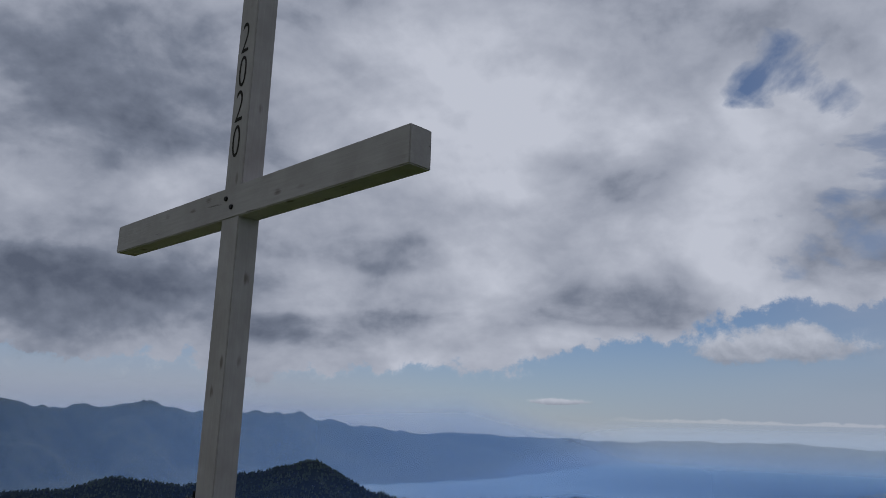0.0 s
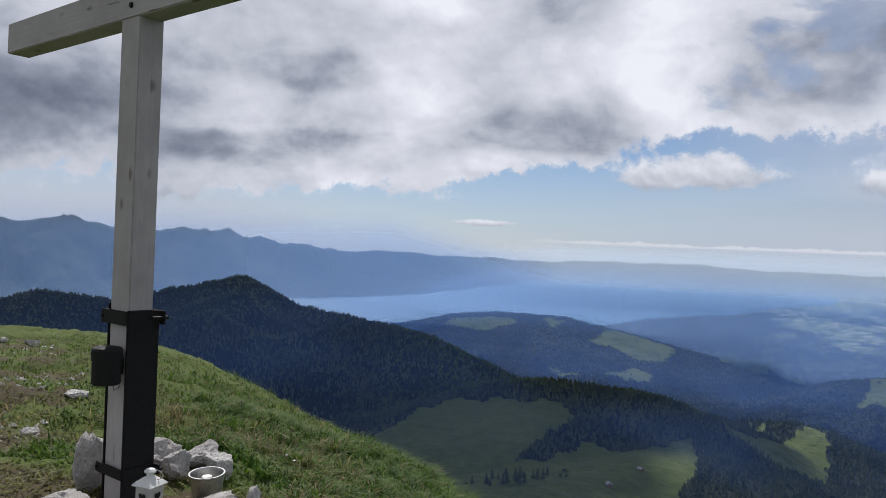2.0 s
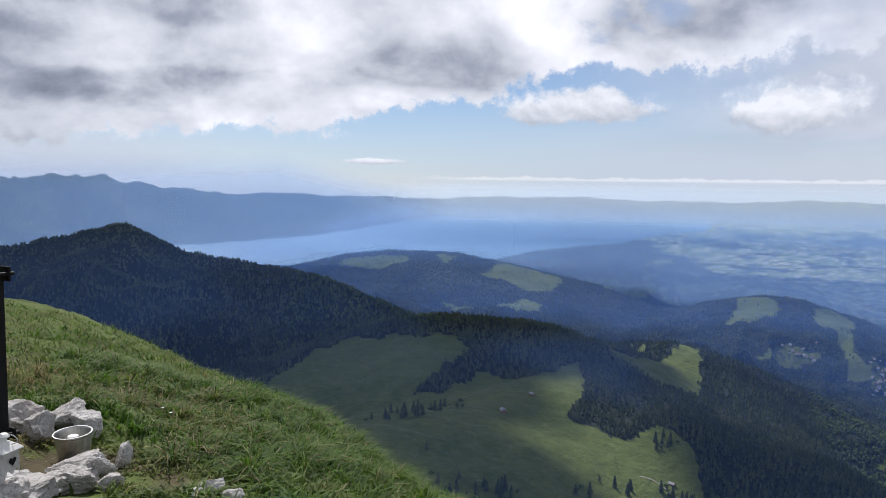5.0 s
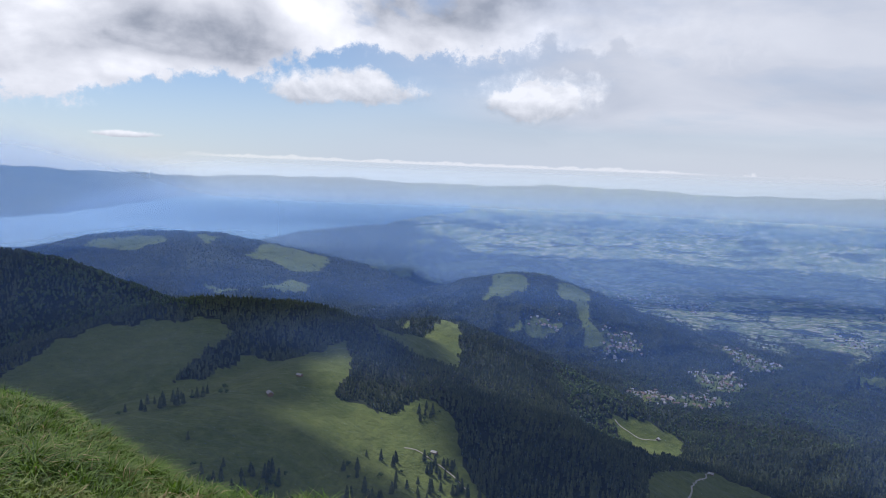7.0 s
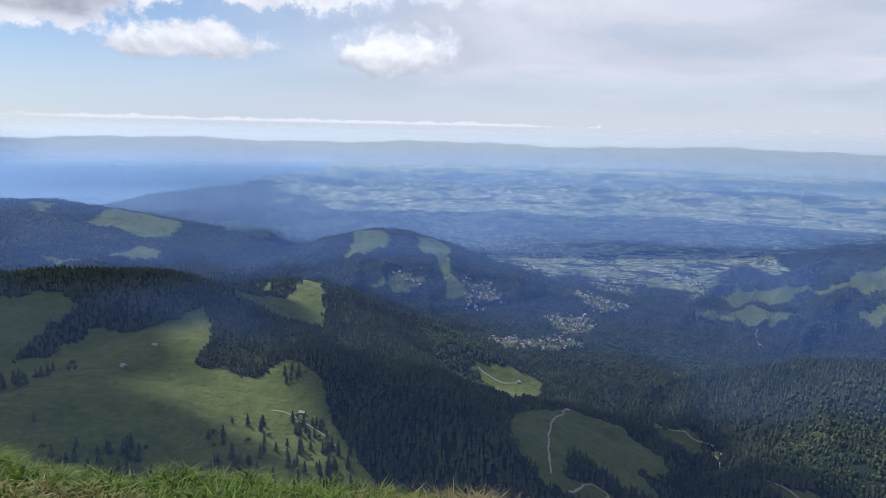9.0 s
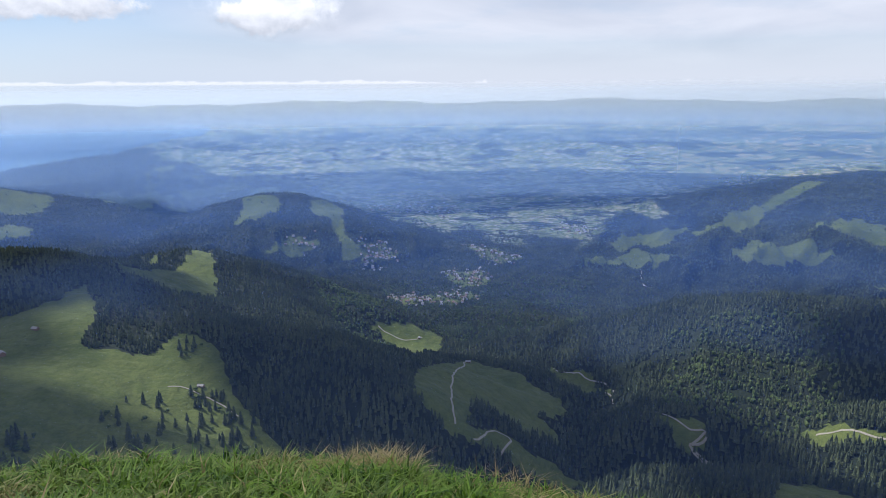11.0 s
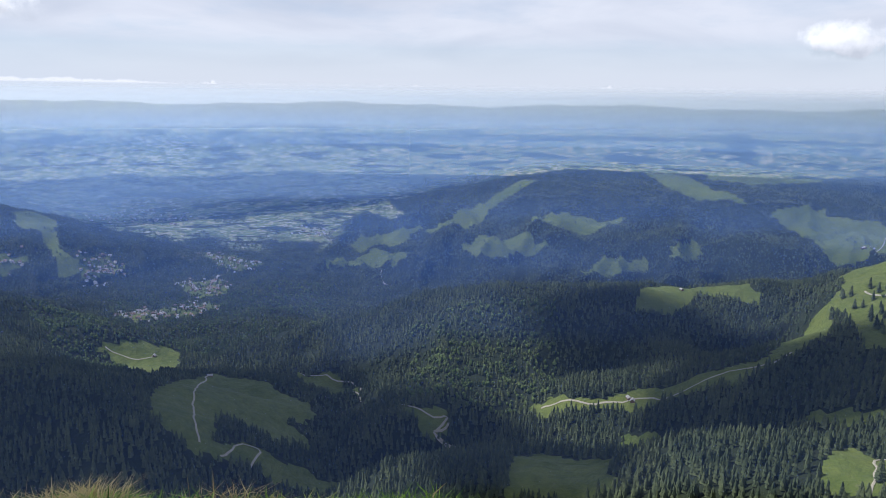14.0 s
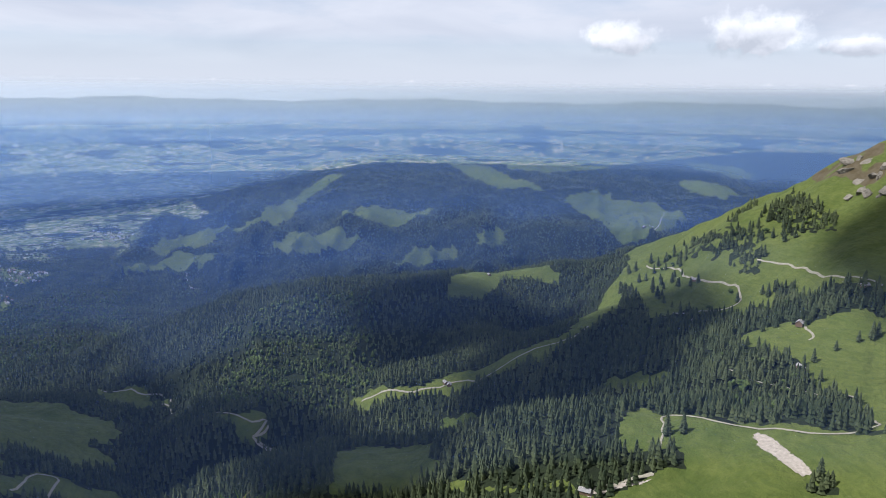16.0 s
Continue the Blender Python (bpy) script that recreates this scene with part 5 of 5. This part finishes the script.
def build_turf():
    rng = np.random.RandomState(77)
    count = 200000
    a = rng.uniform(-34, 78, count)
    r = 2.4 * (17 / 2.4) ** rng.uniform(0, 1, count) ** 0.85
    x, y = r * np.sin(np.radians(a)), r * np.cos(np.radians(a))
    clump = wave(x, y, 0.55, 71, 2)
    hollow = wave(x, y, 1.9, 72, 2)
    bare = worn(x, y)
    keep = rng.uniform(0, 1, count) > bare * 0.4 - 0.12
    keep &= (np.hypot(x + 0.93, y - 5.08) > 0.27) | (rng.uniform(0, 1, count) < 0.15)
    keep &= ~((np.hypot(x + 1.2, (y - 4.25)) < 0.62) & (rng.uniform(0, 1, count) < 0.93))
    tall = (0.045 + 0.075 * np.clip(clump + 0.4, 0, 1.5) + 0.02 * np.clip(hollow, 0, 1)) * rng.uniform(0.6, 1.5, count) * (1 - 0.45 * bare)
    tall *= np.interp(a, (-34, 0, 25, 78), (0.7, 0.82, 1.3, 1.35))
    dry = np.clip(bare * 0.6 + 0.75 * (hollow < -0.5) * (r > 4.5) * rng.uniform(0, 1, count) + (rng.uniform(0, 1, count) < 0.035) * 0.8, 0, 1)
    blades("grass", "lush green alpine turf with tufts and dry stalks", x[keep], y[keep], tall[keep], rng.uniform(0.4, 1.7, count)[keep], dry[keep], rng, 0.0075)
    # thinner turf all round the standing place
    count = 42000
    a, r = rng.uniform(-180, 180, count), 5.5 * np.sqrt(rng.uniform(0, 1, count))
    keep = (a < -34) | (a > 78) | (r < 2.5)
    x, y = (r * np.sin(np.radians(a)))[keep], (r * np.cos(np.radians(a)))[keep]
    blades("grass", "short green alpine turf on the rounded summit", x, y, rng.uniform(0.03, 0.09, len(x)), rng.uniform(0.4, 1.6, len(x)), rng.uniform(0, 0.25, len(x)), rng, 0.0075)
    # tussocks on the slope beside the cross, green on top and dead underneath
    many, each = 130, 190
    ta, tr = rng.uniform(-11, 17, many), rng.uniform(4.9, 9.5, many)
    keep = (ta < 12 + (tr - 5) * 1.5) & ((tr > 5.9) | (ta > -4))
    ta, tr = np.repeat(ta[keep], each), np.repeat(tr[keep], each)
    k = len(ta)
    off, way = np.abs(rng.normal(0, 0.13, k)), rng.uniform(0, 6.28, k)
    px, py = tr * np.sin(np.radians(ta)) + off * np.cos(way), tr * np.cos(np.radians(ta)) + off * np.sin(way) * 0.8
    tall = np.clip(0.21 - off * 0.6, 0.05, 0.3) * rng.uniform(0.6, 1.2, k)
    dry = np.where(rng.uniform(0, 1, k) < np.where((ta < 1) & (tr < 7.5), 0.42, 0.12), rng.uniform(0.4, 1, k), 0.0)
    blades("grass_tuft", "thick green tussocks with dead straw underneath", px, py, tall, rng.uniform(0.6, 1.9, k), dry, rng, 0.0055)
    # long bleached tufts on the brow
    for at, rr, size, many in ((47.4, 6.0, 0.27, 800), (45.4, 6.2, 0.3, 240), (57, 5.6, 0.3, 160), (-14, 7.6, 0.5, 500), (-7, 7.0, 0.35, 300)):
        px, py = rr * math.sin(radians(at)) + rng.normal(0, size * 0.6, many), rr * math.cos(radians(at)) + rng.normal(0, size * 0.4, many)
        blades("grass_tuft", "bleached tuft of long dry grass", px, py, rng.uniform(0.12, 0.34, many) * (1.0 if at > 0 else 0.55), rng.uniform(0.5, 1.4, many), np.full(many, 0.9), rng, 0.004)


build_turf()


def build_flower(x, y, colour):
    z = float(summit(np.array([x]), np.array([y]))[0])
    at = new("flower")
    at.matrix_world = pose(x, y, z, 0, 0, 40 * x) @ Matrix.Scale(0.55, 4)
    tagged(at, ("yellow" if colour is YELLOW else "white") + " alpine flower in the turf", "flower", group="flowers in the turf")
    part("stem", tube([(0, 0, 0), (0.005, 0, 0.05), (0.002, 0.004, 0.10)], 0.002, 5), GRASS, at)
    for k in range(6):
        bm = bmesh.new()
        vs = [bm.verts.new(p) for p in ((0.004, -0.003, 0.10), (0.018, -0.010, 0.106), (0.028, 0, 0.104), (0.018, 0.010, 0.106), (0.004, 0.003, 0.10))]
        bm.faces.new(vs)
        bmesh.ops.rotate(bm, verts=bm.verts, cent=(0, 0, 0), matrix=Matrix.Rotation(radians(60 * k), 3, "Z"))
        part("petal", bm, colour, at)


YELLOW = two_tone("yellow_petal", (0.75, 0.48, 0.02), (0.85, 0.62, 0.05), 60, 0.6)
WHITE_PETAL = two_tone("white_petal", (0.7, 0.7, 0.66), (0.85, 0.85, 0.82), 60, 0.6)
for x, y, c in ((0.12, 6.5, YELLOW), (-0.26, 6.46, YELLOW), (0.19, 6.62, YELLOW), (-0.45, 6.2, WHITE_PETAL), (-0.52, 6.3, WHITE_PETAL), (-0.33, 6.1, WHITE_PETAL)):
    build_flower(x, y, c)


# ---- tracks, chalets and villages ----
def build_track(nodes, width):
    pts = [bearing(a, r) for a, r in nodes]
    line = []
    for i in range(len(pts) - 1):
        p0, p1, p2, p3 = pts[max(i - 1, 0)], pts[i], pts[i + 1], pts[min(i + 2, len(pts) - 1)]
        steps = max(4, int((p2 - p1).length / 9))
        for k in range(steps):
            t = k / steps
            line.append(0.5 * ((2 * p1) + (p2 - p0) * t + (2 * p0 - 5 * p1 + 4 * p2 - p3) * t * t + (3 * p1 - p0 - 3 * p2 + p3) * t ** 3))
    line.append(pts[-1])
    xy = np.array([(p.x, p.y) for p in line])
    xy += np.stack([wave(xy[:, 0], xy[:, 1], 45, 61, 2), wave(xy[:, 0], xy[:, 1], 45, 62, 2)], 1) * 2.5
    way = np.gradient(xy, axis=0)
    way /= np.linalg.norm(way, axis=1)[:, None] + 1e-9
    side = np.stack([-way[:, 1], way[:, 0]], 1) * width / 2
    rows = [xy + side * s for s in (-1.0, -0.5, 0.5, 1.0)]
    lift = (0.5, 0.9, 0.9, 0.5)
    verts = np.concatenate([np.column_stack([p, height(p[:, 0], p[:, 1]) + h]) for p, h in zip(rows, lift)])
    k = len(xy)
    i = np.arange(k - 1)
    faces = np.concatenate([np.stack([i + s * k, i + s * k + 1, i + (s + 1) * k + 1, i + (s + 1) * k], 1) for s in range(3)])
    tagged(mesh_object("track", verts, faces[:, ::-1], GRAVEL), "pale gravel farm track winding over the pasture", "track", kind="structure")


GRAVEL = two_tone("gravel", (0.20, 0.188, 0.142), (0.32, 0.30, 0.24), 0.3, 0.95)
for nodes in TRACK:
    build_track(nodes, 2.8 if nodes[0][1] > 950 else 2.3)
build_track(((97.4, 568), (99.5, 573), (102.5, 574)), 3.6)


def build_bare_patch(poly, label):
    """Open earth on the slope, with a ragged rim."""
    first, last = min(p[0] for p in poly), max(p[0] for p in poly)
    near, far = min(p[1] for p in poly), max(p[1] for p in poly)
    x, y, faces = polar_grid(np.arange(first, last + 0.1, 0.08), np.arange(near, far + 1, 0.9))
    a, r = np.degrees(np.arctan2(x, y)), np.hypot(x, y)
    hit = inside(poly, a + wave(x, y, 14, 81) * 0.12, r + wave(x, y, 9, 82) * 1.4).ravel()
    verts = np.stack([x.ravel(), y.ravel(), (height(x, y) + 0.35 + wave(x, y, 5, 83) * 0.25).ravel()], 1)
    faces = faces[hit[faces].all(1)]
    used, faces = np.unique(faces, return_inverse=True)
    tagged(mesh_object("bare_earth", verts[used], faces.reshape(-1, 4), SCREE), label, "earth", kind="structure")


SCREE = two_tone("scree", (0.24, 0.21, 0.175), (0.42, 0.38, 0.33), 0.35, 0.95, relief=0.5, depth=0.6)
build_bare_patch(SCAR[0], "pale eroded earth torn open in the green slope")
build_bare_patch(SCAR[1], "pale gravel yard beside the cowshed")

PLASTER = two_tone("plaster", (0.44, 0.41, 0.36), (0.62, 0.59, 0.53), 0.5)
TIMBER = two_tone("chalet_timber", (0.13, 0.085, 0.055), (0.22, 0.155, 0.105), 1.5)
TILE = two_tone("roof_tile", (0.17, 0.115, 0.085), (0.28, 0.20, 0.155), 0.8)
SLATE = two_tone("pale_roof", (0.22, 0.215, 0.21), (0.36, 0.35, 0.34), 0.8)
GLASS_DARK = two_tone("dark_pane", (0.02, 0.025, 0.03), (0.05, 0.06, 0.07), 2, 0.1)


def house(length, deep, eaves, rise, wall_mat, roof_mat, label, category="house", windows=3):
    at = new("chalet" if wall_mat is TIMBER else "house")
    tagged(at, label, category)
    bm = bmesh.new()
    ends = []
    for x in (-length / 2, length / 2):
        ends.append([bm.verts.new(p) for p in ((x, -deep / 2, -3), (x, deep / 2, -3), (x, deep / 2, eaves), (x, 0, eaves + rise), (x, -deep / 2, eaves))])
    bm.faces.new(ends[0])
    bm.faces.new(ends[1][::-1])
    for k in range(5):
        bm.faces.new((ends[0][k], ends[0][(k + 1) % 5], ends[1][(k + 1) % 5], ends[1][k]))
    part("wall", bm, wall_mat, at)
    roof = bmesh.new()
    o, th = 0.9, 0.35
    slope = rise / (deep / 2)
    prof = [(-deep / 2 - o, eaves - o * slope + 0.05), (0, eaves + rise + 0.05), (deep / 2 + o, eaves - o * slope + 0.05)]
    prof += [(y, z + th) for y, z in prof[::-1]]
    ends = [[roof.verts.new((x, y, z)) for y, z in prof] for x in (-length / 2 - o, length / 2 + o)]
    roof.faces.new(ends[0])
    roof.faces.new(ends[1][::-1])
    for k in range(6):
        roof.faces.new((ends[0][k], ends[0][(k + 1) % 6], ends[1][(k + 1) % 6], ends[1][k]))
    top = part("roof", roof, roof_mat, at)
    part("chimney", box(length * 0.18, length * 0.18 + 0.9, deep * 0.1, deep * 0.1 + 0.9, eaves, eaves + rise + 1.2), PLASTER, top)
    for k in range(windows):
        x = (k - (windows - 1) / 2) * length / windows
        for y in (-1, 1):
            part("window", box(x - 0.6, x + 0.6, y * (deep / 2) - 0.06, y * (deep / 2) + 0.06, 1.1, 2.4), GLASS_DARK, at)
    part("door", box(length / 2 - 0.05, length / 2 + 0.07, -0.6, 0.6, 0.0, 2.1), TIMBER, at)
    return at


def stand(ob, a, r, turn, size=1.0):
    p = bearing(a, r)
    z = float(height(np.array([p.x]), np.array([p.y]))[0])
    return Matrix.Translation((p.x, p.y, z + 0.4)) @ Matrix.Rotation(radians(turn), 4, "Z") @ Matrix.Diagonal((size, size, size, 1))


def build_houses():
    rng = random.Random(12)
    chalet = house(17, 11, 3.2, 3.6, TIMBER, SLATE, "timber alpine chalet with a broad pale roof on the pasture", "chalet")
    barn = house(24, 11, 3.5, 3.8, TIMBER, SLATE, "long alpine cowshed with a grey roof beside a track", "barn", 4)
    chalet["group"] = barn["group"] = "chalets on the pastures"
    spots = PLACE[0][:-1]
    for k, (a, r) in enumerate(spots):
        first = barn if k in (7, 8, 9) else chalet
        m = stand(first, a, r, rng.uniform(0, 180), 0.75)
        if k in (0, 7):
            first.matrix_world = m
        else:
            copy_thing(first, m)
    for a, r in ((111.9, 884), (112.1, 899), (101.0, 2900), (100.5, 2870), (104.5, 1140)):
        copy_thing(barn, stand(barn, a, r, rng.uniform(0, 180), 0.8))
    kinds = [house(13, 10, 4.6, 3.2, PLASTER, TILE, "white plastered village house with a tiled roof", "house"),
             house(11, 9, 4.0, 3.4, TIMBER, TILE, "dark timber village chalet with a tiled roof", "house", 2),
             house(15, 11, 5.4, 3.0, PLASTER, SLATE, "pale village house with a grey roof", "house")]
    for ob in kinds:
        ob["group"] = "village houses in the valley"
    used = set()
    for poly, count in zip(TOWN, (90, 70, 100, 70, 18, 90, 24)):
        placed = 0
        while placed < count:
            a = rng.uniform(min(p[0] for p in poly), max(p[0] for p in poly))
            r = rng.uniform(min(p[1] for p in poly), max(p[1] for p in poly))
            if not inside(poly, np.array([a]), np.array([r]))[0]:
                continue
            a, r = a + rng.gauss(0, 0.3), r + rng.gauss(0, 28)
            k = rng.randrange(3)
            m = stand(kinds[k], a, r, rng.uniform(0, 180), rng.uniform(0.45, 0.75))
            if k in used:
                copy_thing(kinds[k], m)
            else:
                kinds[k].matrix_world = stand(kinds[k], a, r, 30 * k)
                used.add(k)
            placed += 1


build_houses()


def build_tower():
    at = new("lookout_tower")
    at.matrix_world = stand(at, *PLACE[0][-1], 0, 0.6)
    tagged(at, "tall slender transmission tower on a wooded hilltop", "tower")
    part("shaft", lathe(((4.5, -4), (3.2, 14), (2.2, 30), (1.4, 44), (0.0, 46)), 10), SLATE, at)
    part("platform", lathe(((2.2, 24), (6.0, 26), (6.0, 31), (2.2, 32)), 12), SLATE, at)


build_tower()


# ---- single trees on the pastures ----
def tree(kind, seed, tall, wide):
    rng = np.random.RandomState(seed)
    at = new("spruce_tree" if kind == "spruce" else "leafy_tree")
    label = "dark pointed spruce standing alone on the pasture" if kind == "spruce" else "small round leafy tree on the pasture"
    tagged(at, label, "tree", group="single trees on the pastures")
    part("trunk", lathe(((0.32, -1.0), (0.26, tall * 0.3), (0.1, tall * 0.8), (0.0, tall * 0.95)), 7), BARK, at)
    if kind == "spruce":
        v, f = conifer(8, 12, rng)
        mesh_object("crown", v * (wide, wide, tall), f, SPRUCE, smooth=False, parent=at)
    else:
        start = 0
        vs, fs = [], []
        for _ in range(14):
            v, f = leaf_clump(rng)
            v = v * (wide * 0.5, wide * 0.5, tall * 0.4) + (rng.normal(0, wide * 0.2), rng.normal(0, wide * 0.2), tall * rng.uniform(0.15, 0.62))
            vs.append(v)
            fs.append(f + start)
            start += len(v)
        mesh_object("crown", np.concatenate(vs), np.concatenate(fs), LEAFY, smooth=False, parent=at)
    return at


def build_trees():
    rng = random.Random(8)
    kinds = [tree("spruce", 1, 18, 9.5), tree("spruce", 2, 15, 8.5), tree("spruce", 3, 21, 10.0), tree("leafy", 4, 8, 8)]
    spots = [(a, r, rng.randrange(3)) for a, r in SINGLE[0]]
    for poly, count in zip(COPSE, (60, 26, 6, 30, 70, 46, 30, 60, 34, 26)):
        placed = 0
        while placed < count:
            a = rng.uniform(min(p[0] for p in poly), max(p[0] for p in poly))
            r = rng.uniform(min(p[1] for p in poly), max(p[1] for p in poly))
            if inside(poly, np.array([a]), np.array([r]))[0]:
                spots.append((a, r, rng.choice((0, 0, 1, 1, 2, 3))))
                placed += 1
    used = set()
    for a, r, k in spots:
        m = stand(kinds[k], a, r, rng.uniform(0, 360), rng.uniform(0.65, 1.15))
        if k in used:
            copy_thing(kinds[k], m)
        else:
            kinds[k].matrix_world = stand(kinds[k], a, r, 30 * k)
            used.add(k)


build_trees()
